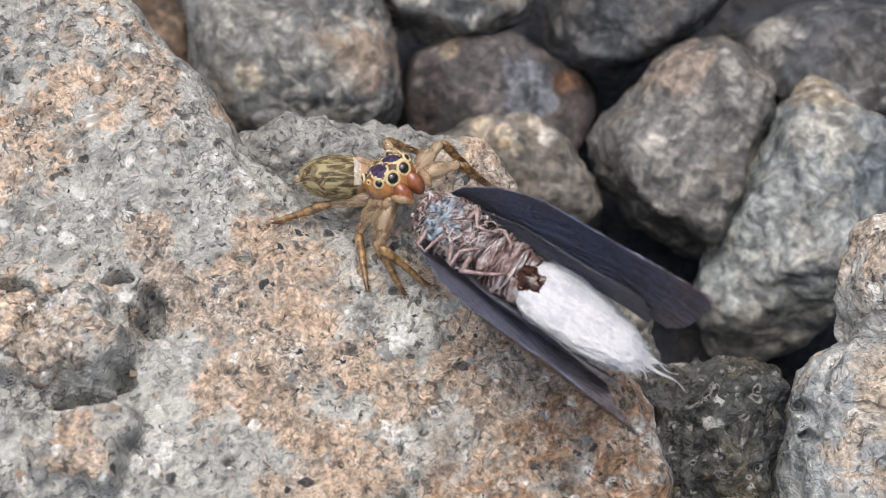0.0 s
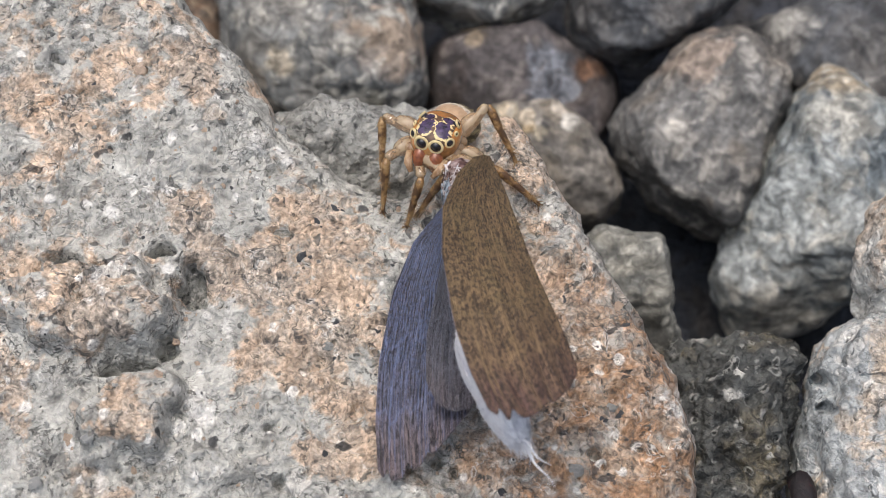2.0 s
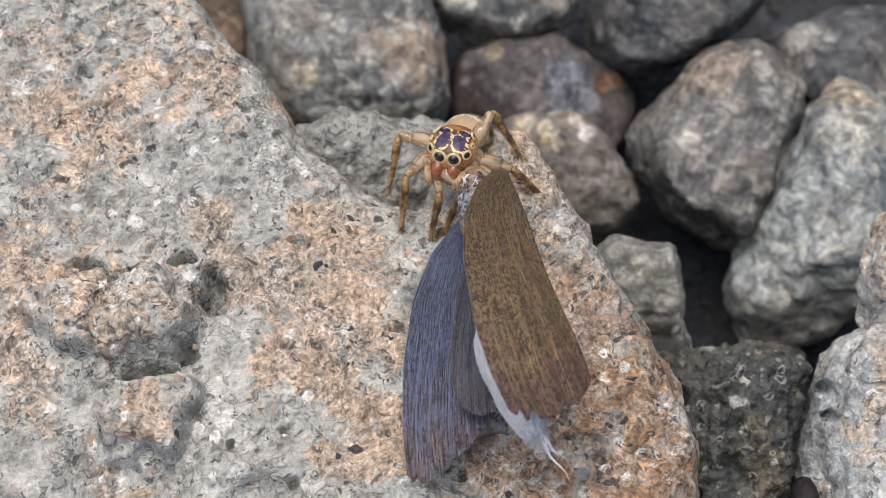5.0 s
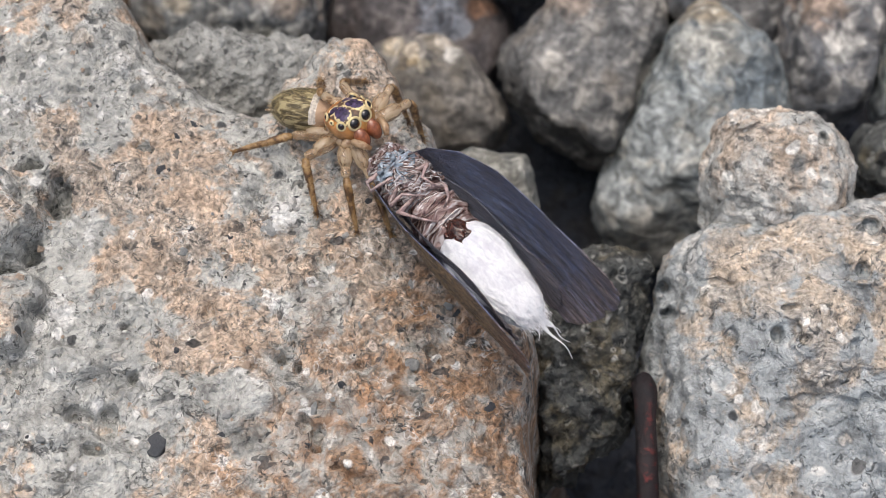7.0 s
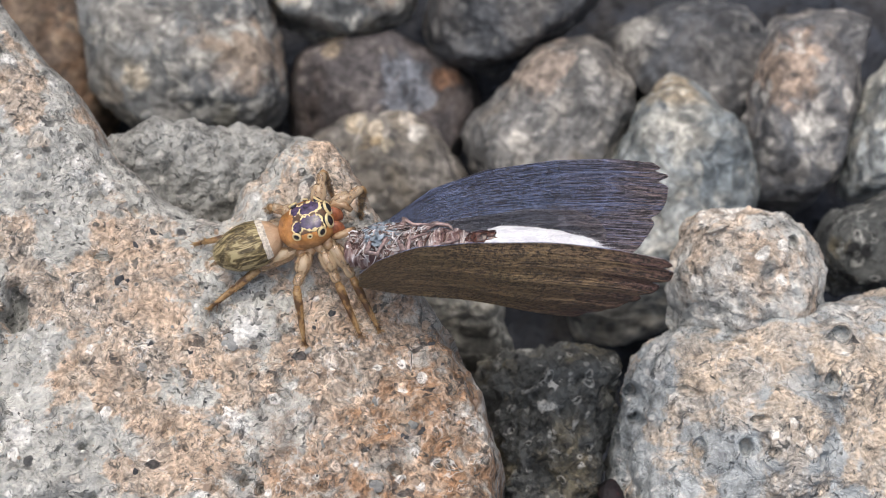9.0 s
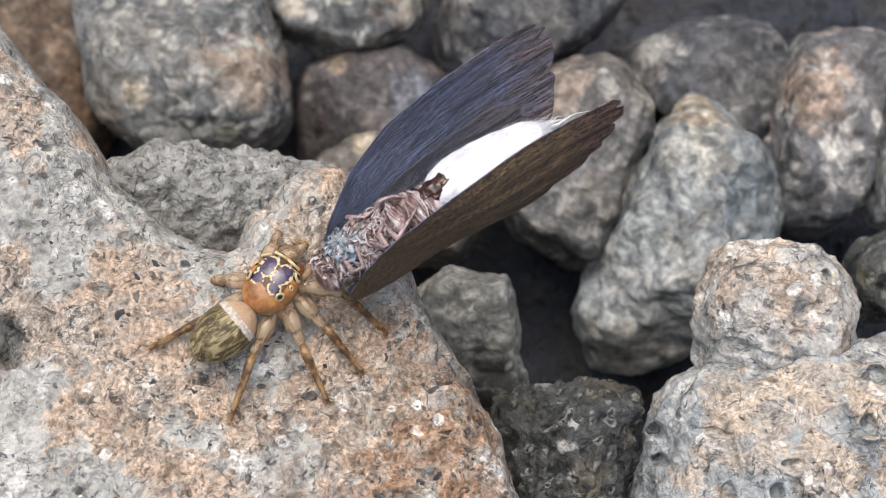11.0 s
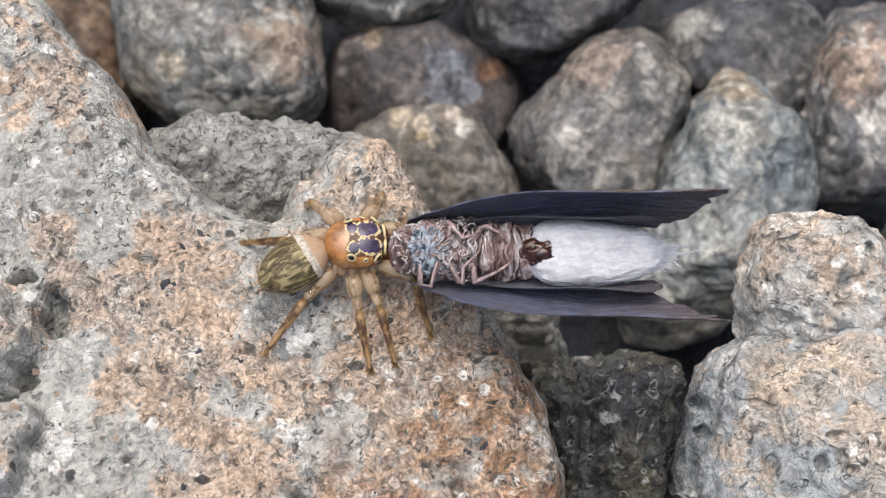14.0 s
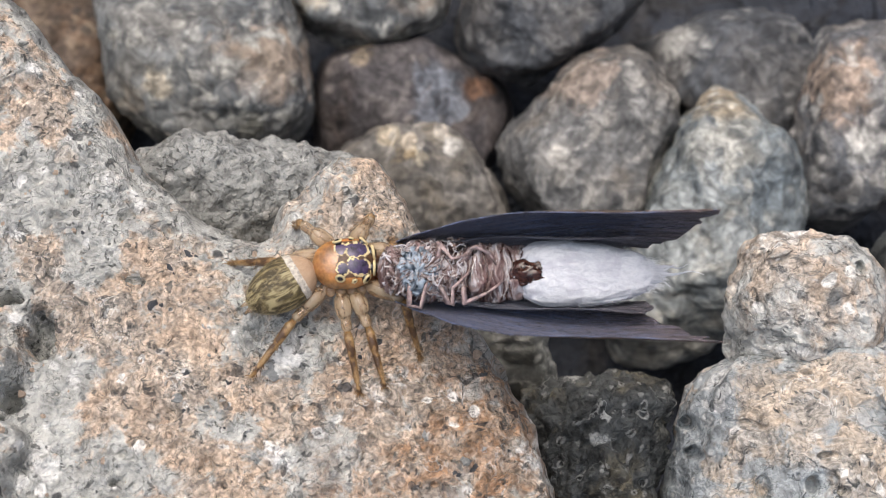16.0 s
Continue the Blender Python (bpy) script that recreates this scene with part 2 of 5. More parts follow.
    dust = ramp(N, L, tex_noise(N, L, wco, grain * 4.2, 2, 0.5, 0.4), [(0.36, grey(0.62)), (0.5, grey(1.0)), (0.64, grey(1.3))])
    col = mixc(N, L, math_node(N, L, 'MULTIPLY', math_node(N, L, 'ADD', math_node(N, L, 'MULTIPLY', pm, 0.6), 0.35), 0.9), col, mixc(N, L, 1.0, col, dust, 'MULTIPLY'))
    L.new(col, B.inputs["Base Color"])
    B.inputs["Roughness"].default_value = 0.72
    B.inputs["Specular IOR Level"].default_value = 0.4
    sunk = math_node(N, L, 'SUBTRACT', math_node(N, L, 'ADD', curl, math_node(N, L, 'MULTIPLY', math_node(N, L, 'SUBTRACT', lip, core), 0.15)), math_node(N, L, 'ADD', math_node(N, L, 'MULTIPLY', crack, 0.25), math_node(N, L, 'MULTIPLY', pore, 0.3)))
    k = 1000 / grain * relief
    bump(N, L, B, [(mid, 0.9 * k, 0.7), (sunk, 0.34 * k, 0.8), (v.outputs["Distance"], 0.14 * k, 0.4), (ramp(N, L, ve_last, [(0.0, grey(0)), (0.2, grey(1))]), 0.07 * k, 0.5), (fine, 0.14 * k, 0.6)])
    return m


def mottled_stone(name, base, pale, dark, tint, shift, patches=(), warm=0.5, pales=0.8, darks=0.75):
    """Smooth-worn gravel: blotches of pale and dark minerals over a grey ground, and broad patches (across, up, reach in mm, colour, amount) on its upper face."""
    m, N, L, B = nodes_of(name)
    plain_co = coords(N, L)
    co = warped(N, L, coords(N, L, shift), (420, 0.55), (1500, 0.14))
    broad = tex_noise(N, L, co, 120, 5, 0.62, 0.4)
    blot = tex_noise(N, L, co, 430, 4, 0.58, 0.5)
    murk = tex_noise(N, L, co, 330, 5, 0.62, 0.7)
    small = tex_noise(N, L, co, 1000, 3, 0.55, 0.5)
    grit = tex_noise(N, L, co, 2600, 2, 0.5, 0.3)
    col = ramp(N, L, broad, [(0.34, [c * 0.62 for c in base]), (0.5, base), (0.66, [min(1, c * 1.35) for c in base])])
    veil = tex_noise(N, L, co, 210, 5, 0.65, 0.6)
    col = mixc(N, L, math_node(N, L, 'MULTIPLY', ramp(N, L, veil, [(0.47, grey(0)), (0.64, grey(1))]), warm), col, tint)
    sp = N.new("ShaderNodeSeparateXYZ")
    L.new(plain_co, sp.inputs[0])
    flat = N.new("ShaderNodeCombineXYZ")
    L.new(sp.outputs[0], flat.inputs[0])
    L.new(math_node(N, L, 'ADD', math_node(N, L, 'MULTIPLY', sp.outputs[1], 0.92), math_node(N, L, 'MULTIPLY', sp.outputs[2], 0.39)), flat.inputs[1])
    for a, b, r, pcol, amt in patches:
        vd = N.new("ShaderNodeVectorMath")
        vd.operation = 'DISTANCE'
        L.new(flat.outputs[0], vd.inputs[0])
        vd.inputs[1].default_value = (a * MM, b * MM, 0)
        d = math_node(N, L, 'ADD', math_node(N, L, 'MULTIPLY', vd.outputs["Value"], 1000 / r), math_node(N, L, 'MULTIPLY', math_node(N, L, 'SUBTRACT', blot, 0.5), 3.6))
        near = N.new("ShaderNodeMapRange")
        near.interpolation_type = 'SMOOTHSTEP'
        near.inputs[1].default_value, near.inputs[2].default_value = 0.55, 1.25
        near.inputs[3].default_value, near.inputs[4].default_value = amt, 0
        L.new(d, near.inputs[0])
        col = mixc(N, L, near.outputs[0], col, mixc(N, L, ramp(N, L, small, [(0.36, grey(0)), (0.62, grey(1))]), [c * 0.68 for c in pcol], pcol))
    lit = math_node(N, L, 'ADD', blot, math_node(N, L, 'MULTIPLY', math_node(N, L, 'SUBTRACT', small, 0.5), 0.35))
    col = mixc(N, L, math_node(N, L, 'MULTIPLY', ramp(N, L, lit, [(0.54, grey(0)), (0.68, grey(1))]), pales), col, pale)
    col = mixc(N, L, math_node(N, L, 'MULTIPLY', ramp(N, L, murk, [(0.33, grey(1)), (0.47, grey(0))]), darks), col, dark)
    v = tex_voro(N, L, co, 950)
    pick = N.new("ShaderNodeSeparateColor")
    L.new(v.outputs["Color"], pick.inputs[0])
    body = ramp(N, L, v.outputs["Distance"], [(0.24, grey(1)), (0.46, grey(0))])
    col = mixc(N, L, math_node(N, L, 'MULTIPLY', body, ramp(N, L, pick.outputs[0], [(0.80, grey(0)), (0.84, grey(0.75))])), col, pale)
    col = mixc(N, L, math_node(N, L, 'MULTIPLY', body, ramp(N, L, pick.outputs[1], [(0.78, grey(0)), (0.82, grey(0.7))])), col, dark)
    col = mixc(N, L, 0.9, col, mixc(N, L, 1.0, col, ramp(N, L, small, [(0.34, grey(0.62)), (0.5, grey(1.0)), (0.66, grey(1.35))]), 'MULTIPLY'))
    col = mixc(N, L, 0.8, col, mixc(N, L, 1.0, col, ramp(N, L, grit, [(0.34, grey(0.65)), (0.5, grey(1.0)), (0.66, grey(1.35))]), 'MULTIPLY'))
    L.new(col, B.inputs["Base Color"])
    B.inputs["Roughness"].default_value = 0.7
    B.inputs["Specular IOR Level"].default_value = 0.4
    bump(N, L, B, [(blot, 0.7, 0.45), (small, 0.3, 0.6), (grit, 0.1, 0.6)])
    return m


SOOT = (0.035, 0.037, 0.042)
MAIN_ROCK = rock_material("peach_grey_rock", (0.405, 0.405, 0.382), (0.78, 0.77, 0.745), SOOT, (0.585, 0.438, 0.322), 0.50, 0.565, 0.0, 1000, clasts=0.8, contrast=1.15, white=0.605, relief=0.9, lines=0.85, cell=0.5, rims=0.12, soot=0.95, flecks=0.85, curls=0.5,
                          spots=((9, 7.6, 0, 4, 0.15), (-1, 4.5, 0, 3.2, 0.12), (1, 0, 0, 3.5, 0.10), (-7, 12, 0, 2.5, 0.12), (-12, 12, 0, 4, 0.08), (6, -6, 0, 4, 0.07), (12, -1, 0, 4, 0.12), (-10.6, -1.0, 2, 2.6, 0.2), (-8.8, -5.8, 1.8, 2.2, 0.26),
                                 (15, -6, 0, 5, 0.10), (-5, -8, 0, 4, -0.08), (-4.5, 8, 0, 3, -0.07), (-11, 5, 0, 4, -0.10), (-6, -2, 0, 2.5, -0.10), (-6.3, 1, -2, 1.5, -0.3), (-7.7, 2.5, -1.5, 1.2, -0.3), (-9.3, -3.1, -2, 2, -0.3), (2.5, -10, 0, 5, 0.06), (-3.5, 1.5, 0, 2, 0.08),
                                 (0.2, 0.2, 0, 1.6, 0.14), (-1.0, -2.9, 0, 2.6, 0.13), (0.6, -8.1, 0, 1.5, 0.2), (3.8, -1.8, 0, 1.4, 0.16), (5.6, -3.6, 0, 1.3, 0.14), (7.5, -8.5, 0, 1.5, 0.1), (1.9, -3.2, 0, 1.4, -0.18), (4.1, -4.1, 0, 1.3, -0.16),
                                 (0.2, -9.3, 0, 1.4, -0.10), (1.9, -11.3, 0, 1.8, -0.09), (7.8, -5.6, 0, 1.6, -0.12), (5.9, -7.6, 0, 1.6, -0.08), (-6.9, 13.5, 0, 1.2, 0.18), (-6.3, 4.9, 0, 1.6, 0.14), (1.7, 1.4, 0, 1.8, 0.12),
                                 (-8.4, 7.3, 0, 2.2, -0.15), (-4.4, 4.6, 0, 1.4, -0.16), (-0.2, -6.4, 0, 1.5, -0.14), (-4.9, 8.2, 0, 1.6, -0.12)),
                          chalk=((-5.9, -2.8, 0, 1.5), (-5.5, -5.7, 0, 1.1), (-1.5, -8.4, 0, 1.0), (5.7, 0.1, 0, 0.8), (5.6, -5.5, 0, 0.8), (-2.4, 8.4, 0, 1.3), (-10.2, 1.6, 1, 1.2), (-7.1, -0.3, 1, 0.7), (-6.5, -8.6, 0, 1.3), (-4.5, -1.5, 0, 0.9), (-9.5, 3.6, 0, 1.2), (-11.5, -3.0, 1, 1.0)),
                          stain=((0.9, -0.55), 20.5, 29.0, (0.31, 0.168, 0.085)))
RIGHT_ROCK = rock_material("pale_crusted_rock", (0.36, 0.385, 0.395), (0.74, 0.73, 0.70), SOOT, (0.56, 0.45, 0.34), 0.475, 0.55, 0.13, 950, clasts=0.6, white=0.57, contrast=1.0, lines=0.75, relief=0.7, cell=0.36, rims=0.1, soot=0.95, flecks=0.5, curls=0.5,
                           spots=((2.6, -7.8, 3.3, 3.8, -0.26), (-2.0, -3.5, 5, 1.6, -0.12), (3.5, 0.0, 6.5, 1.4, -0.12), (-4.0, 1.5, 7, 2.0, 0.10), (6, 1, 7, 3, 0.10), (0.9, -1.8, 6.0, 1.7, 0.22), (1.5, -4.6, 4.7, 1.5, 0.2), (3.5, 1.9, 7.5, 1.8, 0.18), (-2, 0.7, 7.0, 1.3, 0.16), (-6.5, -1, 6.3, 2.0, 0.1), (-3, 3, 6, 3, 0.08)),
                           chalk=((-5.1, -0.9, 6.3, 1.6), (-2.0, -3.0, 5.4, 1.0), (0.8, -3.4, 5, 0.9)))
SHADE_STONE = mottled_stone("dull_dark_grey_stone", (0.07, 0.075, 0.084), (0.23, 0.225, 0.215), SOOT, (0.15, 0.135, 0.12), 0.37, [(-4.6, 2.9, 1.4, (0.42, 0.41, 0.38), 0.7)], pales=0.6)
KNOB_ROCK = rock_material("cream_peach_crust", (0.42, 0.425, 0.41), (0.78, 0.77, 0.74), SOOT, (0.58, 0.45, 0.34), 0.43, 0.55, 0.23, 950, clasts=0.7, white=0.57, contrast=1.3, lines=0.5, relief=0.65, cell=0.34, rims=0.2, soot=0.96, flecks=0.6, curls=0.5)
GREY_STONE = mottled_stone("grey_granular_stone", (0.165, 0.175, 0.18), (0.46, 0.45, 0.41), (0.055, 0.06, 0.068), (0.25, 0.225, 0.19), 0.29,
                           [(3.9, 1.0, 2.6, (0.40, 0.31, 0.235), 0.75), (-3.0, -0.5, 1.0, (0.56, 0.50, 0.40), 0.8), (-5.1, -1.4, 0.9, (0.52, 0.46, 0.38), 0.8), (1.8, -1.1, 2.0, (0.10, 0.11, 0.12), 0.6), (-0.8, -3.1, 1.2, (0.50, 0.49, 0.46), 0.7), (2.6, -3.1, 1.0, (0.48, 0.46, 0.38), 0.7)], warm=0.4)
BROAD_STONE = mottled_stone("brownish_granular_stone", (0.132, 0.132, 0.131), (0.42, 0.40, 0.365), (0.05, 0.052, 0.055), (0.21, 0.18, 0.145), 1.21,
                            [(-1.1, 4.5, 2.2, (0.34, 0.27, 0.22), 0.7), (2.5, 2.3, 0.8, (0.46, 0.45, 0.43), 0.8), (-2.6, -1.0, 1.1, (0.46, 0.44, 0.41), 0.7)], warm=0.6, pales=0.6)
MARGIN_STONE = mottled_stone("pinkish_grey_stone", (0.12, 0.125, 0.135), (0.44, 0.42, 0.39), SOOT, (0.20, 0.175, 0.15), 1.7,
                             [(-0.3, 3.1, 2.4, (0.42, 0.32, 0.25), 0.85), (0.6, -0.4, 1.2, (0.52, 0.51, 0.48), 0.8)], pales=0.7)
BLUE_STONE = mottled_stone("pale_bluish_stone", (0.195, 0.222, 0.235), (0.45, 0.44, 0.40), (0.085, 0.10, 0.115), (0.30, 0.285, 0.24), 0.41,
                           [(0.2, 7.4, 1.7, (0.34, 0.28, 0.20), 0.9), (0.2, 4.2, 2.0, (0.52, 0.51, 0.46), 0.7), (-2.8, -3.0, 4.6, (0.42, 0.45, 0.455), 0.85), (-2.5, -8.5, 3.2, (0.48, 0.46, 0.41), 0.85), (2.2, 1.6, 1.8, (0.19, 0.225, 0.25), 0.7)], warm=0.4, darks=0.6)
# its large blue-grey patch is a sheen put into the colour
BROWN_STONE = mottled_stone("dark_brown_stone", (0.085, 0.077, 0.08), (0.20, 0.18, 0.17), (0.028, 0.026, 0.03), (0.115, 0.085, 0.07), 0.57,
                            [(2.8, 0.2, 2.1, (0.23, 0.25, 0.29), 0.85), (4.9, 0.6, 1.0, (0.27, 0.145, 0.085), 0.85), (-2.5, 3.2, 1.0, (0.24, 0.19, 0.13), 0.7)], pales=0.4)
DARK_STONE = rock_material("dark_grainy_stone", (0.074, 0.078, 0.076), (0.60, 0.60, 0.57), (0.02, 0.02, 0.022), (0.20, 0.17, 0.11), 0.53, 0.64, 0.71, 900, contrast=1.6, white=0.60, flecks=0.9, curls=0.4, clasts=0.8, rims=0.35, cell=0.6)
CREAM_STONE = mottled_stone("cream_streaked_stone", (0.15, 0.14, 0.128), (0.40, 0.37, 0.33), (0.05, 0.05, 0.052), (0.24, 0.20, 0.145), 0.83,
                            [(-1.7, 1.8, 0.7, (0.26, 0.19, 0.10), 0.8), (-2.7, 3.0, 0.75, (0.60, 0.51, 0.38), 0.9), (-1.5, 2.7, 0.6, (0.62, 0.53, 0.41), 0.9), (-0.6, 1.6, 0.5, (0.52, 0.46, 0.35), 0.8), (0.6, 3.3, 0.55, (0.60, 0.54, 0.46), 0.9), (1.2, 2.3, 0.5, (0.55, 0.53, 0.49), 0.85)], pales=0.5)
RUSTY_STONE = mottled_stone("rusty_brown_stone", (0.115, 0.085, 0.065), (0.27, 0.21, 0.15), (0.03, 0.03, 0.03), (0.23, 0.13, 0.07), 0.61, pales=0.5)
WEDGE_STONE = rock_material("rough_grey_crust", (0.285, 0.288, 0.275), (0.55, 0.54, 0.51), SOOT, (0.40, 0.33, 0.26), 0.56, 0.64, 0.47, 900, contrast=1.2, white=0.58, lines=0.8, cell=0.4, rims=0.2, flecks=0.8, curls=0.4, clasts=0.5, relief=0.9)
# near-black patch at its foot: the gap's shade put into the colour
GAP_STONE = mottled_stone("grey_stone_shaded_foot", (0.21, 0.218, 0.208), (0.42, 0.41, 0.37), (0.045, 0.05, 0.052), (0.26, 0.24, 0.19), 0.53, [(0.5, -4.2, 2.2, (0.05, 0.05, 0.046), 0.85)], pales=0.8)
SOIL = rock_material("dark_bluish_soil", (0.030, 0.035, 0.047), (0.06, 0.064, 0.073), (0.018, 0.018, 0.022), (0.045, 0.043, 0.043), 0.5, 0.6, 0.9, 400, white=0.7)


# ---- building helpers ----
def mesh_object(name, verts, faces, material, parent=None, at=(0, 0, 0), smooth=True):
    """A mesh from arrays in millimetres."""
    me = bpy.data.meshes.new(name)
    me.from_pydata((np.asarray(verts, float) * MM).tolist(), [], faces if isinstance(faces, list) else faces.tolist())
    me.materials.append(material) if not isinstance(material, (list, tuple)) else [me.materials.append(q) for q in material]
    if smooth:
        me.polygons.foreach_set("use_smooth", [True] * len(me.polygons))
    ob = new(name, me)
    ob.parent = parent
    ob.location = Vector(at) * MM
    return ob


def box_grid(lo, hi, n):
    """Points and quads of a box's surface, n cells along x, y, z; shared corners are doubled only at the edges."""
    verts, faces = [], []
    for axis in range(3):
        a, b = [k for k in range(3) if k != axis]
        for side in (0, 1):
            u = np.linspace(lo[a], hi[a], n[a] + 1)
            w = np.linspace(lo[b], hi[b], n[b] + 1)
            U, Wg = np.meshgrid(u, w, indexing="ij")
            p = np.zeros((U.size, 3))
            p[:, a], p[:, b], p[:, axis] = U.ravel(), Wg.ravel(), (hi if side else lo)[axis]
            base = sum(len(v) for v in verts)
            i, j = np.meshgrid(np.arange(n[a]), np.arange(n[b]), indexing="ij")
            k = (base + i * (n[b] + 1) + j).ravel()
            q = np.stack([k, k + n[b] + 1, k + n[b] + 2, k + 1], 1)
            if (side == 1) != (axis != 1):
                q = q[:, ::-1]
            verts.append(p)
            faces.append(q)
    return np.concatenate(verts), np.concatenate(faces)


LEAN = radians(23)
EX, EY, EZ = np.array([1, 0, 0]), np.array([0, math.cos(LEAN), math.sin(LEAN)]), np.array([0, -math.sin(LEAN), math.cos(LEAN)])


def facets(cuts, up, down, rake=8, tops=()):
    """The planes of a broken stone: its flanks by turn and distance, a top and an underside."""
    out = []
    for az, dist in cuts:
        a, e = radians(az), radians(rake)
        side = math.cos(a) * EX + math.sin(a) * EY
        out.append((side * math.cos(e) + EZ * math.sin(e), max(dist, 0.8)))
        e = radians(-38)
        out.append((side * math.cos(e) + EZ * math.sin(e), max(dist, 0.8) * 1.02))
    out.append((EZ, up))
    out.append((-EZ, down))
    for az, el, dist in tops:
        a, e = radians(az), radians(el)
        out.append((math.cos(a) * math.cos(e) * EX + math.sin(a) * math.cos(e) * EY + math.sin(e) * EZ, dist))
    return np.array([n for n, _ in out]), np.array([d for _, d in out])


def cut_shape(points, planes, p):
    """Push points from the middle out to a body bounded by planes, its edges rounded the less, the higher p. Gives points and normals."""
    n, h = planes
    d = points / np.linalg.norm(points, axis=1, keepdims=True)
    s = np.maximum(d @ n.T / h, 0)
    tot = (s ** p).sum(1)
    r = tot ** (-1.0 / p)
    g = (s ** (p - 1)) @ (n / h[:, None])
    return d * r[:, None], g / np.linalg.norm(g, axis=1, keepdims=True)


def weld(v, f):
    key = np.round(v / 0.002).astype(np.int64)
    _, first, inv = np.unique(key, axis=0, return_index=True, return_inverse=True)
    inv = inv.ravel()
    f = inv[f]
    return v[first], f


def stone_points(planes, p, size, cell, seed, rough=0.35, grit=0.10, pits=1.2):
    n = [max(6, int(2 * s / cell)) for s in size]
    v, f = box_grid([-s for s in size], size, n)
    v, f = weld(v, f)
    q, nrm = cut_shape(v, planes, p)
    w = q + seed * 7.7
    d = rough * fbm(w / 3.2, 3, seed) + grit * fbm(w / 0.8, 3, seed + 9) - grit * pits * np.clip(0.34 - cells(w / 1.3, seed), 0, 1) * 3
    return q + nrm * d[:, None], f


def stone(name, at, cuts, up, material, label, seed, tops=(), p=24, cell=0.24, down=7, rough=0.42, grit=0.13, rake=8, category="stone", pits=0.5, holes=()):
    rnd = random.Random(seed)
    tops = list(tops) + [(rnd.uniform(0, 360), rnd.uniform(38, 66), up * rnd.uniform(0.98, 1.12)) for _ in range(4)]
    planes = facets(cuts, up, down, rake, tops)
    r = float(np.mean([d for _, d in cuts]))
    v, f = stone_points(planes, p, (r, r, (up + down) / 2), cell, seed, rough, grit, pits)
    across, upward = v @ EX, v @ EY
    ragged = fbm(v / 0.8, 3, seed + 70)
    for a, b, ra, rb, deep in holes:
        q = ((across - a) / ra) ** 2 + ((upward - b) / rb) ** 2 + 0.7 * ragged
        v = v - (deep / (1 + np.exp(np.minimum((q - 1) * 7, 50))) * (v @ EZ > 0))[:, None] * EZ
    ob = mesh_object(name, v, f, material, at=at)
    return tagged(ob, label, category, "loose gravel stones")


# ---- the ground under the stones ----
def soil_sheet():
    def axis_steps(a, b, n):
        return np.concatenate([[-4000, -600, -160], np.linspace(a, b, n), [200, 700, 4000]])
    xs, ys = axis_steps(-60, 90, 110), axis_steps(-60, 80, 100)
    X, Y = np.meshgrid(xs, ys, indexing="ij")
    p = np.stack([X.ravel(), Y.ravel(), np.zeros(X.size)], 1)
    p[:, 2] = -34 + 0.8 * fbm(p / 4.0, 4, 5)
    i, j = np.meshgrid(np.arange(len(xs) - 1), np.arange(len(ys) - 1), indexing="ij")
    k = (i * len(ys) + j).ravel()
    f = np.stack([k, k + len(ys), k + len(ys) + 1, k + 1], 1)
    return tagged(mesh_object("ground", p, f, SOIL), "dark bluish soil under loose stones", "ground", kind="structure")


soil_sheet()


# ---- the big rock on which the spider stands ----
def outside(x, y, planes):
    return np.max([a * x + b * y - c for a, b, c in planes], axis=0)


def blend_min(a, b, k):
    h = np.clip(0.5 + 0.5 * (b - a) / k, 0, 1)
    return b * (1 - h) + a * h - k * h * (1 - h)


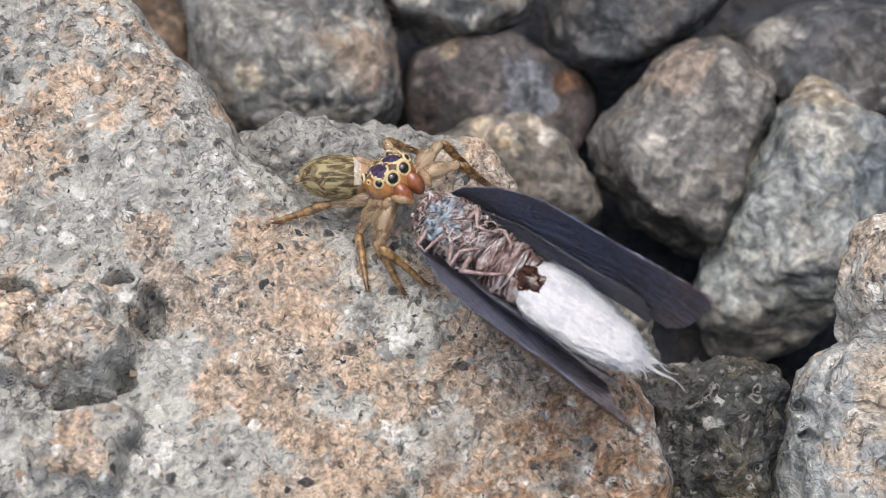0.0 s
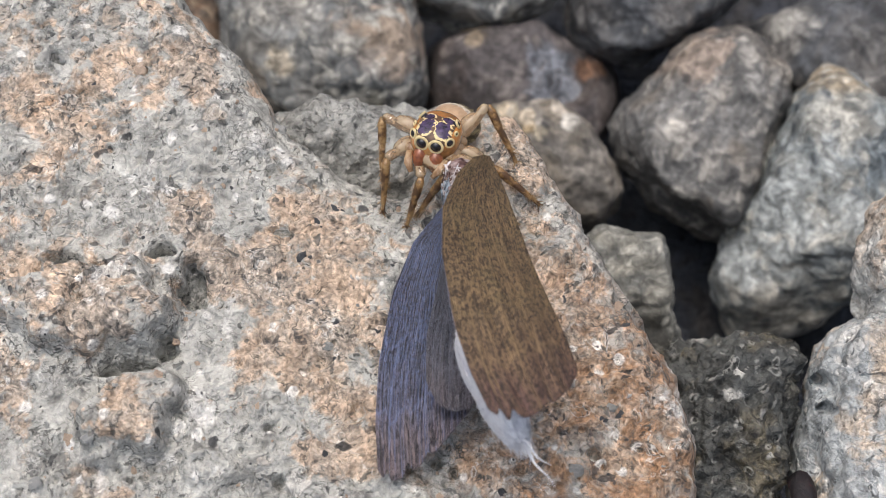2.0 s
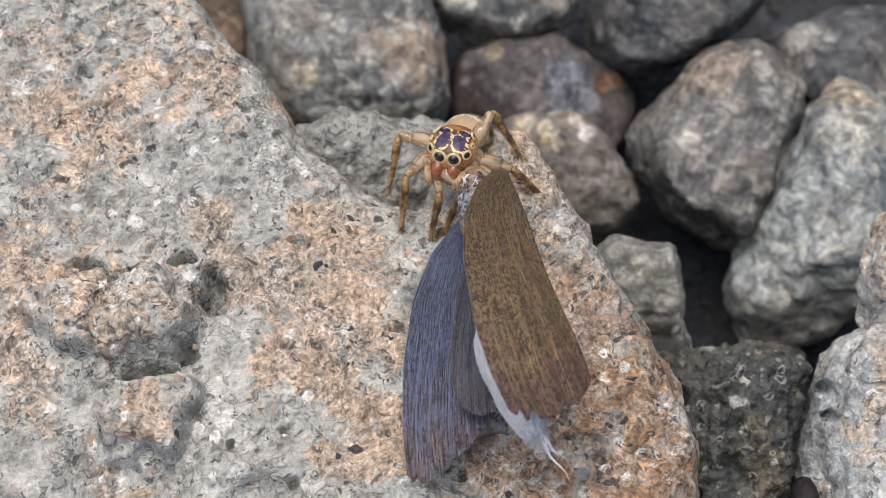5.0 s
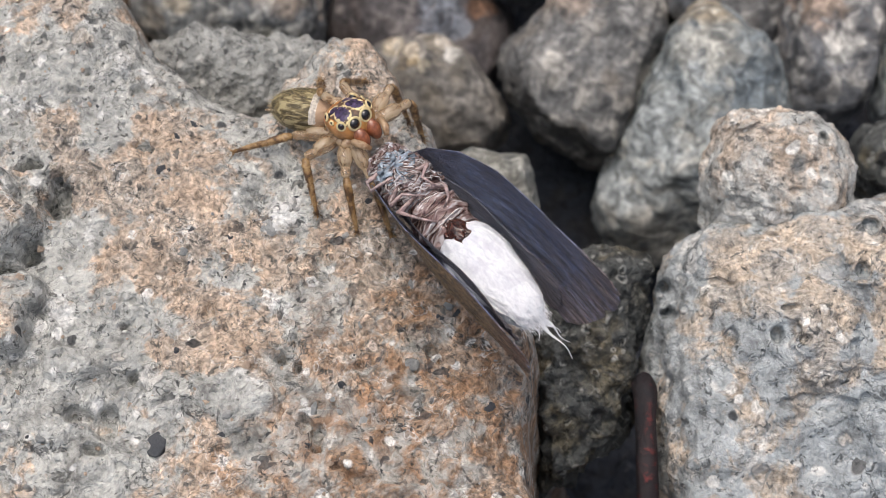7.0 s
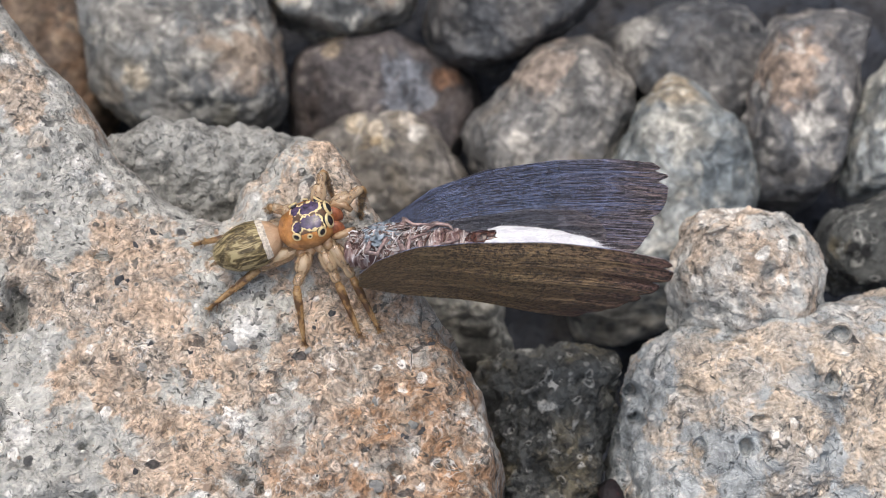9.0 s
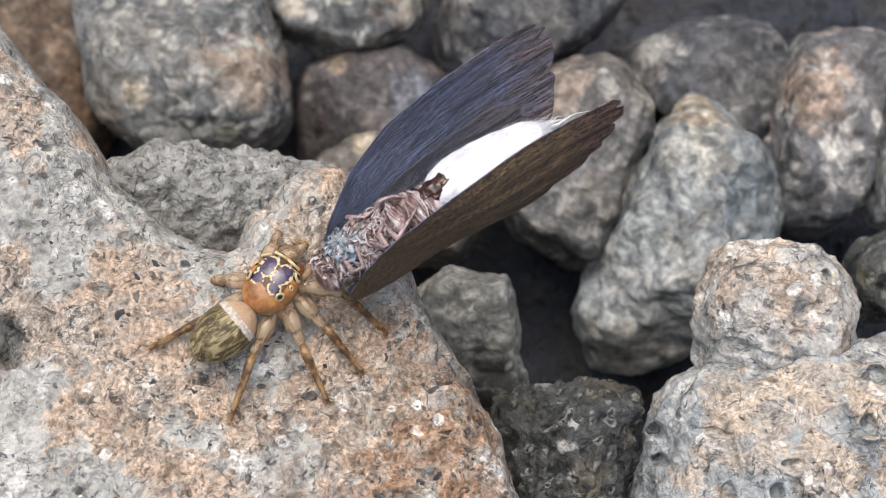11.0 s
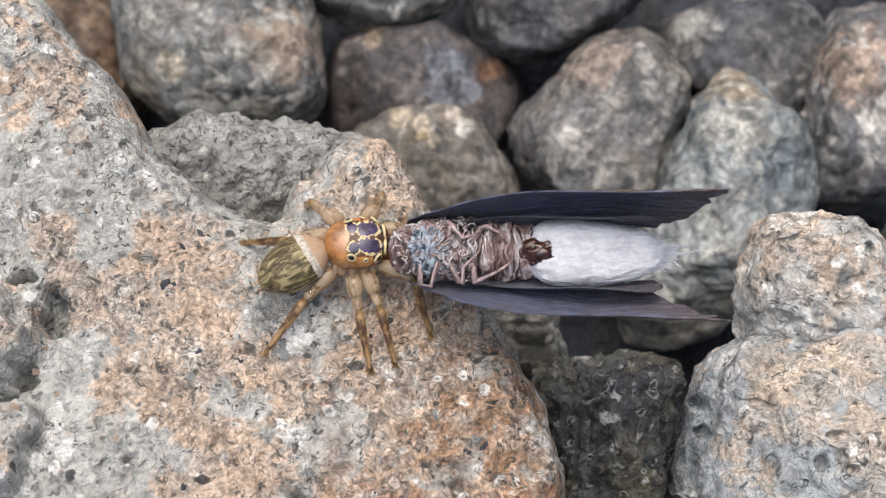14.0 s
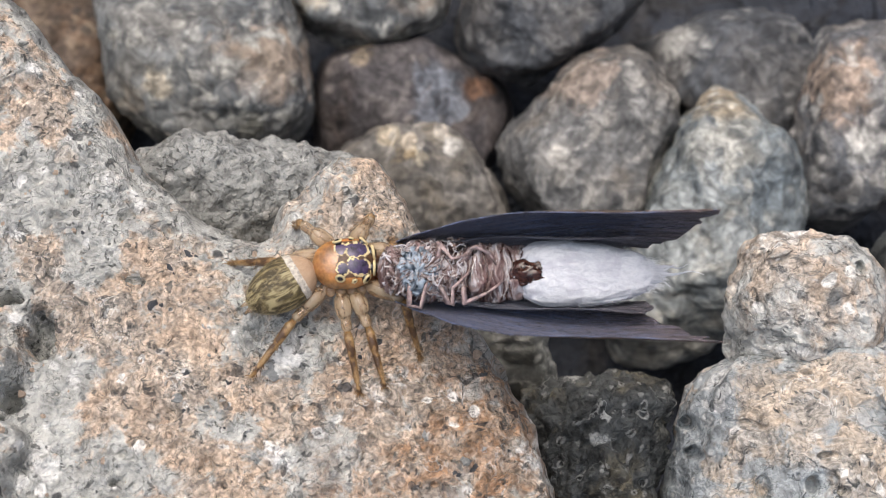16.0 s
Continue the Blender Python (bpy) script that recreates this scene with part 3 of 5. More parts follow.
def main_rock():
    step = 0.115
    xs, ys = np.arange(-34, 24.5, step), np.arange(-26, 25.5, step)
    X, Y = np.meshgrid(xs, ys, indexing="ij")
    x, y = X.ravel(), Y.ravel()
    flat = np.stack([x, y, np.zeros(x.size)], 1)
    wob = 0.35 * fbm(flat / 2.2, 3, 3)
    left = outside(x, y, [(0.78, 0.63, 4.9), (0.3, 0.95, 15.5)])
    right = outside(x, y, [(0.25, 0.97, 7.1), (0.92, 0.39, 14.4), (0.85, 0.53, 12.9), (0.97, 0.24, 16.3), (1.0, -0.09, 18.7)])
    spur = outside(x, y, [(-0.76, 0.65, 1.0), (-0.49, 0.87, 5.3), (0.0, 1.0, 10.6), (0.86, 0.5, 13.6), (0.67, 0.74, 14.3), (0, -1, -1)])
    sd = blend_min(blend_min(left, right, 1.2), spur, 0.7) + wob
    # the top: nearly level, sinking at the notch and towards the broken flank
    z = 0.45 * fbm(flat / 9.0, 3, 21) - 0.03 * np.maximum(x - 6, 0) - 0.35 * np.exp(-((x - 2.5) ** 2 + (y - 8) ** 2) / 9)
    z += 0.25 * fbm(flat / 1.7, 3, 31)
    sway_x, sway_y = 0.55 * fbm(flat / 2.1 + 3, 3, 141), 0.55 * fbm(flat / 2.1 + 8, 3, 142)
    for cx, cy, rx, ry, amt in [(-8.6, -6.3, 2.0, 2.1, 1.6), (-11.3, -0.5, 4.2, 2.3, 1.5), (-10.2, 1.5, 2.0, 0.4, 0.5), (-8.2, -0.9, 1.3, 1.4, 0.7), (-4.6, -8.5, 1.6, 0.9, 0.4), (3.5, -10.5, 2.2, 1.4, 0.4), (-3.5, 10.0, 1.2, 1.6, 0.4), (-7.0, 10.0, 2.6, 3.0, 0.3), (-14, -2, 3, 3, 0.5), (8.9, 7.5, 2.6, 2.4, 0.5)]:
        q = ((x + sway_x - cx) / rx) ** 2 + ((y + sway_y - cy) / ry) ** 2 + 0.35 * fbm(flat / 1.1, 3, 44)
        z += amt * (1 / (1 + np.exp(np.minimum((q - 1) * 8, 50))))
    ragged = fbm(flat / 0.9, 4, 51, 0.65)
    for cx, cy, rx, ry, amt in [(-7.7, 2.3, 0.65, 0.4, 2.4), (-6.3, 0.9, 0.8, 1.1, 2.6), (-9.4, -3.5, 1.3, 0.4, 2.4), (-7.7, -2.5, 0.6, 0.45, 2.4), (-12.2, 1.8, 0.7, 0.5, 1.6), (-12.9, 2.1, 0.35, 0.25, 1.2), (-7.4, -3.1, 0.5, 0.3, 1.2),
                                (-12.3, 1.7, 1.6, 0.4, 0.9), (-11.6, -0.9, 0.5, 0.9, 0.6), (-1.6, 3.4, 0.3, 0.2, 0.8), (-2.2, 6.9, 0.45, 0.16, 0.6),
                                (-2.9, -11.6, 0.55, 0.5, 1.2), (-3.2, -13.0, 0.5, 0.35, 1.1), (6.6, -8.7, 0.25, 0.35, 1.2), (7.8, -12.7, 0.35, 0.7, 1.1),
                                (9.5, -14.2, 1.2, 0.3, 0.8), (-14.0, 13.6, 0.28, 0.5, 0.7), (-12.5, 11.2, 1.4, 0.22, 0.5), (0.2, -2.0, 0.5, 0.5, 0.25), (-4.3, -11.4, 0.55, 0.4, 1.4), (-1.8, -9.4, 0.3, 0.35, 1.0), (5.6, -8.3, 0.3, 0.4, 1.2), (0.2, -3.2, 0.6, 0.3, 0.5), (2.4, -6.0, 0.4, 0.5, 0.7), (13.3, -7.8, 0.35, 0.3, 0.9), (7.2, -11.7, 0.3, 0.6, 0.9), (-0.6, 6.2, 0.5, 0.3, 0.6), (6.0, -3.0, 0.25, 0.25, 0.6)]:
        q = ((x + 0.7 * sway_x - cx) / rx) ** 2 + ((y + 0.7 * sway_y - cy) / ry) ** 2 + 0.8 * ragged
        z -= amt * (1 / (1 + np.exp(np.minimum((q - 1) * 6, 50))))
    # fine pores
    por = np.clip(0.26 - cells(flat / 1.05, 61), 0, 1) * 2.2 + np.clip(0.22 - cells(flat / 0.55 + 9, 62), 0, 1) * 1.0
    mask = np.clip(0.5 + 1.2 * fbm(flat / 5.0, 2, 66), 0, 1)
    ves = cells(flat / 0.95 + 3.3, 67)
    z += (0.16 * np.exp(-((ves - 0.34) / 0.09) ** 2) - 0.30 * np.clip(1 - ves / 0.26, 0, 1)) * np.clip(0.45 + 1.6 * fbm(flat / 2.5 + 5, 2, 68), 0, 1)
    z -= por * mask
    z += 0.24 * np.abs(fbm(flat / 0.8, 3, 71)) + 0.10 * fbm(flat / 0.3, 2, 81)
    edge = np.where(sd < 0, 0, sd)
    rim = 1.3 * np.exp(-np.maximum(-sd, 0) / 1.1)
    flank = 2.8 * edge + 9.0 * np.maximum(edge - 0.55, 0) + 1.1 * fbm(np.stack([x, y, edge * 2.4], 1) / 1.5, 3, 91) * np.clip(edge, 0, 1)
    z = np.maximum(z - rim - flank, -33.0)
    n = len(ys)
    i, j = np.meshgrid(np.arange(len(xs) - 1), np.arange(n - 1), indexing="ij")
    k = (i * n + j).ravel()
    f = np.stack([k, k + n, k + n + 1, k + 1], 1)
    keep = z[f].max(1) > -32.9
    f = f[keep]
    used = np.unique(f)
    remap = np.full(x.size, -1)
    remap[used] = np.arange(len(used))
    v = np.stack([x, y, z], 1)[used]
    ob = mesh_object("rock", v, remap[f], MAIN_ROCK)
    tagged(ob, "large flat pitted rock, grey with peach and rust patches", "rock")
    def height(px, py):
        a = int(round((px - xs[0]) / step))
        b = int(round((py - ys[0]) / step))
        return float(z.reshape(X.shape)[a, b])
    return ob, height


big_rock, rock_height = main_rock()

# ---- the stones round it ----
stone("stone", (-1.3, 26.6, -24.2), [(180, 7.7), (-166, 6.8), (-130, 5.6), (-115, 5.1), (-71, 5.3), (-32, 6.5), (10, 6.1), (27, 6.9), (90, 8.1)], 6.5, GREY_STONE,
      "rounded grey granular stone with pale spots", 1, [(200, 50, 6.6), (-80, 48, 6.0)])
stone("stone", (-11.6, 31.9, -31.0), [(-140, 2.2), (-18, 4.5), (12, 3.4), (90, 6.5), (180, 4)], 6, RUSTY_STONE, "rusty brown stone deep in a gap", 2)
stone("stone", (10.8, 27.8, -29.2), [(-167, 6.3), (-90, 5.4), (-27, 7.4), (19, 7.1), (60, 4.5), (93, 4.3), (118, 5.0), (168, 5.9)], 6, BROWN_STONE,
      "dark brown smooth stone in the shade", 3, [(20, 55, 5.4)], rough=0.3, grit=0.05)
stone("stone", (8.1, 33.8, -25.5), [(-167, 5.0), (-135, 4.0), (-105, 3.2), (-58, 4.2), (-16, 5.6), (90, 5)], 5, GREY_STONE, "grey mottled stone with pale crust", 4)
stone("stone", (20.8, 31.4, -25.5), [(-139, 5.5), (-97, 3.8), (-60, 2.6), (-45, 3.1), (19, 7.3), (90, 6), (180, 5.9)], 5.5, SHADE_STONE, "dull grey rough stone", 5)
stone("stone", (12.9, 19.5, -24.5), [(-153, 4.7), (-134, 4.2), (-90, 4.6), (-31, 5.3), (28, 3.7), (59, 3.7), (96, 4.0), (129, 5.1)], 5.5, CREAM_STONE,
      "brownish grey stone with a cream streak", 6, [(110, 50, 4.8)])
stone("stone", (23.3, 22.0, -24.2), [(-174, 5.9), (-138, 6.0), (-115, 6.2), (-23, 4.4), (-11, 4.8), (27, 6.3), (68, 6.8), (107, 5.9), (136, 4.9)], 6.5, BROAD_STONE,
      "broad grey stone with a brown tinge", 7, [(130, 58, 6.2)])
stone("stone", (30.3, 16.8, -23.5), [(-160, 8.3), (-98, 10.2), (-69, 8.2), (-43, 6.3), (-16, 6.0), (15, 6.3), (52, 7.3), (85, 9.2), (125, 6.3), (155, 4.2)], 7, BLUE_STONE,
      "tall pale bluish stone with cream crust", 8, [(180, 45, 5.6), (-10, 50, 6.0), (-98, 38, 10.0)], p=18)
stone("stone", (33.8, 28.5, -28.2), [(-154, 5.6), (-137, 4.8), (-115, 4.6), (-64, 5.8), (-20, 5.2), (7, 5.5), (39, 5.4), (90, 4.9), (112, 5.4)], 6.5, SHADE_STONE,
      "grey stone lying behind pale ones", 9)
stone("stone", (39.1, 22.4, -23.5), [(-168, 3.9), (-112, 5.5), (-56, 4.9), (-14, 3.8), (90, 7.1), (166, 2.9)], 5.5, MARGIN_STONE, "upright grey stone with cream spots", 10)
stone("stone", (45.1, 20.8, -21.5), [(-100, 4.7), (-86, 4.5), (-7, 4.5), (100, 4.8), (128, 3.4), (163, 2.3), (175, 2.6)], 5, BLUE_STONE, "whitish smooth stone at the margin", 11)
stone("stone", (42.6, 12.1, -18.8), [(-175, 3.4), (-138, 3.6), (-90, 3.2), (-7, 4.7), (54, 3.8), (100, 2.4), (147, 3.1)], 4.5, DARK_STONE, "small dark stone with an orange fleck", 12)
stone("stone", (2.2, 12.9, -9.6), [(-169, 6.3), (-122, 4.5), (-83, 4.4), (1, 6.9), (78, 2.5), (115, 3.6)], 4.5, WEDGE_STONE, "rough grey ledge of crust wedged behind the large rock", 13, down=15, rough=0.8, grit=0.2, cell=0.16, p=17, pits=1.2)
stone("stone", (17.4, 7.1, -14.8), [(-166, 4.5), (-149, 4.6), (-53, 4.5), (10, 1.9), (83, 2.9), (124, 3.7)], 3.6, GAP_STONE, "small grey stone, shade painted at its foot, below the large rock", 14, down=14)
stone("stone", (22.1, -1.8, -14.5), [(-175, 4.0), (-90, 9.5), (-48, 5.6), (-10, 3.2), (49, 5.8), (91, 5.1), (109, 5.0), (164, 4.5)], 6.5, DARK_STONE,
      "dark coarse stone with glinting pale grains", 15, [(160, 55, 6.2)], rough=0.6, grit=0.42, cell=0.17, down=14, p=17, pits=1.2)
stone("stone", (33.3, -2.7, -10.3), [(-179, 7.9), (-90, 12.2), (-26, 15.9), (12, 14.0), (97, 6.4), (115, 6.9), (149, 8.0)], 6.2, RIGHT_ROCK,
      "large pale crusted rock with blue-grey patches", 16, [(170, 40, 8.6)], p=16, cell=0.16, down=16, rough=0.55, grit=0.13, category="rock", pits=0.5,
      holes=[(-7.0, 2.1, 0.42, 0.38, 1.6), (-6.9, 0.7, 0.45, 0.3, 1.5), (-1.5, -0.4, 0.35, 0.6, 1.1), (-0.7, 1.1, 0.5, 0.2, 0.6), (3.1, 3.1, 0.4, 0.45, 1.2), (3.9, 5.4, 0.5, 0.45, 1.2), (-0.2, -0.6, 0.3, 0.3, 0.7), (1.0, -4.0, 3.0, 0.5, 0.5), (0.8, -0.8, 1.7, 2.2, -0.7), (3.6, 4.2, 1.5, 1.9, -0.5), (-4.5, 2.4, 0.9, 0.25, 0.5), (-3.9, -0.5, 0.3, 0.5, 0.5)])
stone("stone", (32.7, 5.5, -7.7), [(-164, 4.6), (-102, 4.3), (-76, 3.9), (-9, 4.6), (19, 4.2), (42, 4.0), (77, 3.7), (107, 3.7), (147, 3.7), (167, 3.8)], 4.2, KNOB_ROCK,
      "rounded peach lump of crusted rock", 17, cell=0.14, rough=0.35, grit=0.18, down=12, category="rock", p=13, pits=1.2, rake=17,
      holes=[(2.2, 1.6, 0.35, 0.4, 0.9), (-2.4, 3.0, 0.9, 0.7, -0.7), (0.6, -1.2, 0.5, 0.25, 0.35), (-1.2, -2.6, 1.6, 0.6, -0.5)])


# ---- a rusty nail in the gap ----
def nail():
    m, N, L, B = nodes_of("rusty_iron")
    co = coords(N, L)
    n = tex_noise(N, L, co, 700, 7, 0.7, 0.5)
    L.new(ramp(N, L, n, [(0.42, (0.008, 0.007, 0.010)), (0.56, (0.018, 0.009, 0.011)), (0.66, (0.16, 0.020, 0.018))]), B.inputs["Base Color"])
    B.inputs["Roughness"].default_value = 0.65
    bump(N, L, B, [(n, 0.3, 0.8)])
    line = [(0, 0.55, -1.5), (0, 0.5, -0.5), (0, 0.2, 0.05), (0, -0.4, 0.25), (0, -1.5, 0.2), (-0.05, -4, 0.0), (-0.1, -9, -0.4)]
    v, f = tube(line, [0.30, 0.58, 0.74, 0.74, 0.64, 0.60, 0.58], 18)
    v = np.array(v)
    v = v + 0.14 * np.stack([fbm(v * 1.5 + 4 * k, 3, 3 + k) for k in range(3)], 1)
    ob = mesh_object("nail", v, f, m, at=(24.95, -6.9, -9.2))
    tagged(ob, "rusty bent iron nail wedged between stones", "nail")


def tube(points, radii, sides=10):
    """Points and faces of a tapered tube along a line of points."""
    P = np.array(points, float)
    v, f = [], []
    for k in range(len(P)):
        d = P[min(k + 1, len(P) - 1)] - P[max(k - 1, 0)]
        d = d / np.linalg.norm(d)
        a = np.cross(d, (0.13, 0.31, 0.94) if abs(d[2]) < 0.9 else (1, 0, 0))
        a = a / np.linalg.norm(a)
        b = np.cross(d, a)
        for s in range(sides):
            w = 2 * math.pi * s / sides
            v.append(P[k] + radii[k] * (math.cos(w) * a + math.sin(w) * b))
    for k in range(len(P) - 1):
        for s in range(sides):
            q = k * sides
            f.append([q + s, q + (s + 1) % sides, q + sides + (s + 1) % sides, q + sides + s])
    f.append(list(range(sides))[::-1])
    f.append([(len(P) - 1) * sides + s for s in range(sides)])
    return v, f


def tube_object(name, points, radii, material, parent, at=(0, 0, 0), sides=10):
    v, f = tube(points, radii, sides)
    return mesh_object(name, v, f, material, parent, at)


nail()


# ---- spider ----
random.seed(7)


def plain(name, col, rough=0.5, **more):
    m, N, L, B = nodes_of(name)
    co = coords(N, L)
    n = tex_noise(N, L, co, more.get("scale", 2500), 5, 0.65)
    L.new(mixc(N, L, ramp(N, L, n, [(0.35, grey(0)), (0.65, grey(1))]), [c * more.get("dark", 0.75) for c in col], [min(1, c * more.get("light", 1.2)) for c in col]), B.inputs["Base Color"])
    B.inputs["Roughness"].default_value = rough
    B.inputs["Subsurface Weight"].default_value = more.get("sss", 0.0)
    B.inputs["Subsurface Radius"].default_value = (0.0006, 0.0003, 0.00015)
    B.inputs["Subsurface Scale"].default_value = 1.0
    B.inputs["Coat Weight"].default_value = more.get("coat", 0.0)
    B.inputs["Transmission Weight"].default_value = more.get("trans", 0.0)
    B.inputs["Alpha"].default_value = more.get("alpha", 1.0)
    bump(N, L, B, [(n, more.get("relief", 0.05), 0.5)])
    return m


ORANGE = plain("amber_carapace", (0.50, 0.225, 0.07), 0.22, coat=0.9, scale=1100, dark=0.42, light=1.35, relief=0.16, sss=0.3)
CREAM = plain("cream_scales", (0.76, 0.62, 0.34), 0.6, dark=0.65, scale=3000)
INK = plain("dark_iridescent_scales", (0.05, 0.032, 0.078), 0.25, coat=0.7, dark=0.35, light=2.0, scale=3000)
UMBER = plain("dark_umber_scales", (0.11, 0.055, 0.03), 0.45, scale=4000, dark=0.4)
EYE = plain("black_glossy_eye", (0.012, 0.008, 0.008), 0.05, coat=1.0)
RUST = plain("reddish_jaw", (0.33, 0.11, 0.05), 0.18, coat=1.0, dark=0.5)


def streaked_leg(name, pale, brown, alpha):
    """Glassy leg: pale, with brown streaks along it."""
    m, N, L, B = nodes_of(name)
    co = coords(N, L)
    mp = N.new("ShaderNodeMapping")
    mp.inputs["Scale"].default_value = (0.32, 1.5, 1.5)
    L.new(co, mp.inputs[0])
    n = tex_noise(N, L, mp.outputs[0], 2300, 4, 0.6, 0.5)
    b = tex_noise(N, L, co, 1300, 3, 0.6, 0.4)
    v = math_node(N, L, 'ADD', math_node(N, L, 'MULTIPLY', n, 0.6), math_node(N, L, 'MULTIPLY', b, 0.4))
    L.new(ramp(N, L, v, [(0.42, brown), (0.50, [0.5 * (p + q) for p, q in zip(pale, brown)]), (0.56, pale)]), B.inputs["Base Color"])
    B.inputs["Roughness"].default_value = 0.22
    B.inputs["Coat Weight"].default_value = 0.6
    B.inputs["Transmission Weight"].default_value = 0.25
    B.inputs["Alpha"].default_value = alpha
    bump(N, L, B, [(n, 0.08, 0.6)])
    return m


LEG_PALE = streaked_leg("pale_amber_leg", (0.62, 0.475, 0.31), (0.33, 0.19, 0.09), 0.68)


def banded_leg():
    """Amber leg ends, ringed and blotched with dark brown."""
    m, N, L, B = nodes_of("brown_banded_leg_end")
    co = coords(N, L)
    sp = N.new("ShaderNodeSeparateXYZ")
    L.new(co, sp.inputs[0])
    n = tex_noise(N, L, co, 1900, 4, 0.65, 0.5)
    wave = math_node(N, L, 'SINE', math_node(N, L, 'ADD', math_node(N, L, 'MULTIPLY', sp.outputs[0], 6600.0), math_node(N, L, 'MULTIPLY', n, 3.0)))
    v = math_node(N, L, 'ADD', math_node(N, L, 'MULTIPLY', wave, 0.012), n)
    L.new(ramp(N, L, v, [(0.38, (0.46, 0.30, 0.14)), (0.50, (0.29, 0.165, 0.065)), (0.60, (0.10, 0.05, 0.022))]), B.inputs["Base Color"])
    B.inputs["Roughness"].default_value = 0.3
    B.inputs["Coat Weight"].default_value = 0.3
    B.inputs["Alpha"].default_value = 0.85
    bump(N, L, B, [(n, 0.08, 0.6)])
    return m


LEG_BROWN = banded_leg()
LEG_AMBER = streaked_leg("amber_leg_base", (0.58, 0.40, 0.24), (0.34, 0.18, 0.085), 0.82)
WHITE_HAIR = plain("white_hair_band", (0.66, 0.60, 0.52), 0.8, scale=6000, dark=0.5, relief=0.1)
OLIVE_HAIR = plain("olive_hair", (0.36, 0.30, 0.19), 0.6)
BUG_LEG = plain("reddish_thin_leg", (0.40, 0.29, 0.28), 0.25, dark=0.35, light=1.6, scale=1800, relief=0.15, coat=0.5, trans=0.2)
BUG_BLUE = plain("bluish_waxy_scales", (0.37, 0.445, 0.53), 0.35, scale=2600, dark=0.3)
BUG_DARK = plain("dark_red_tip", (0.075, 0.028, 0.02), 0.25, dark=0.3, coat=0.4)
def membrane():
    """Shrivelled skin: each fold with a tone of its own, from dark red-brown to pale mauve."""
    m, N, L, B = nodes_of("purplish_membrane")
    geo = N.new("ShaderNodeNewGeometry")
    n = tex_noise(N, L, coords(N, L), 2400, 4, 0.65, 0.4)
    tone = math_node(N, L, 'ADD', geo.outputs["Random Per Island"], math_node(N, L, 'MULTIPLY', math_node(N, L, 'SUBTRACT', n, 0.5), 1.3))
    L.new(ramp(N, L, tone, [(0.02, (0.04, 0.018, 0.015)), (0.24, (0.14, 0.08, 0.067)), (0.47, (0.30, 0.225, 0.205)), (0.68, (0.50, 0.45, 0.44)), (0.9, (0.66, 0.63, 0.66))]), B.inputs["Base Color"])
    B.inputs["Roughness"].default_value = 0.25
    B.inputs["Coat Weight"].default_value = 0.6
    bump(N, L, B, [(n, 0.06, 0.6)])
    return m


MEMBRANE = membrane()


def blob(name, r, material, parent, at=(0, 0, 0), n=(28, 20), warp=None, power=2.0):
    """A rounded body with half sizes r, its poles along x."""
    u = np.linspace(0, 2 * math.pi, n[0], endpoint=False)
    t = np.linspace(0, math.pi, n[1])[1:-1]
    v = [(1, 0, 0)] + [(math.cos(b), math.sin(b) * math.cos(a), math.sin(b) * math.sin(a)) for b in t for a in u] + [(-1, 0, 0)]
    v = np.array(v)
    s = (np.abs(v) ** power).sum(1) ** (-1 / power)
    v = v * s[:, None]
    if warp:
        v = warp(v)
    v = v * np.array(r)
    f = []
    m = n[0]
    for k in range(m):
        f.append([0, 1 + k, 1 + (k + 1) % m])
        last = 1 + (len(t) - 1) * m
        f.append([last + (k + 1) % m, last + k, len(v) - 1])
    for row in range(len(t) - 1):
        for k in range(m):
            a, b = 1 + row * m + k, 1 + row * m + (k + 1) % m
            f.append([a, a + m, b + m, b])
    return mesh_object(name, v, f, material, parent, at)


spider = new("spider")
tagged(spider, "small jumping spider with amber head, black eyes and pale legs", "spider")
EYES = [(1.25, 0.36, 0.32, 0.36), (0.92, 0.88, 0.45, 0.24), (-0.28, 0.86, 0.68, 0.21), (0.36, 1.04, 0.62, 0.11)]


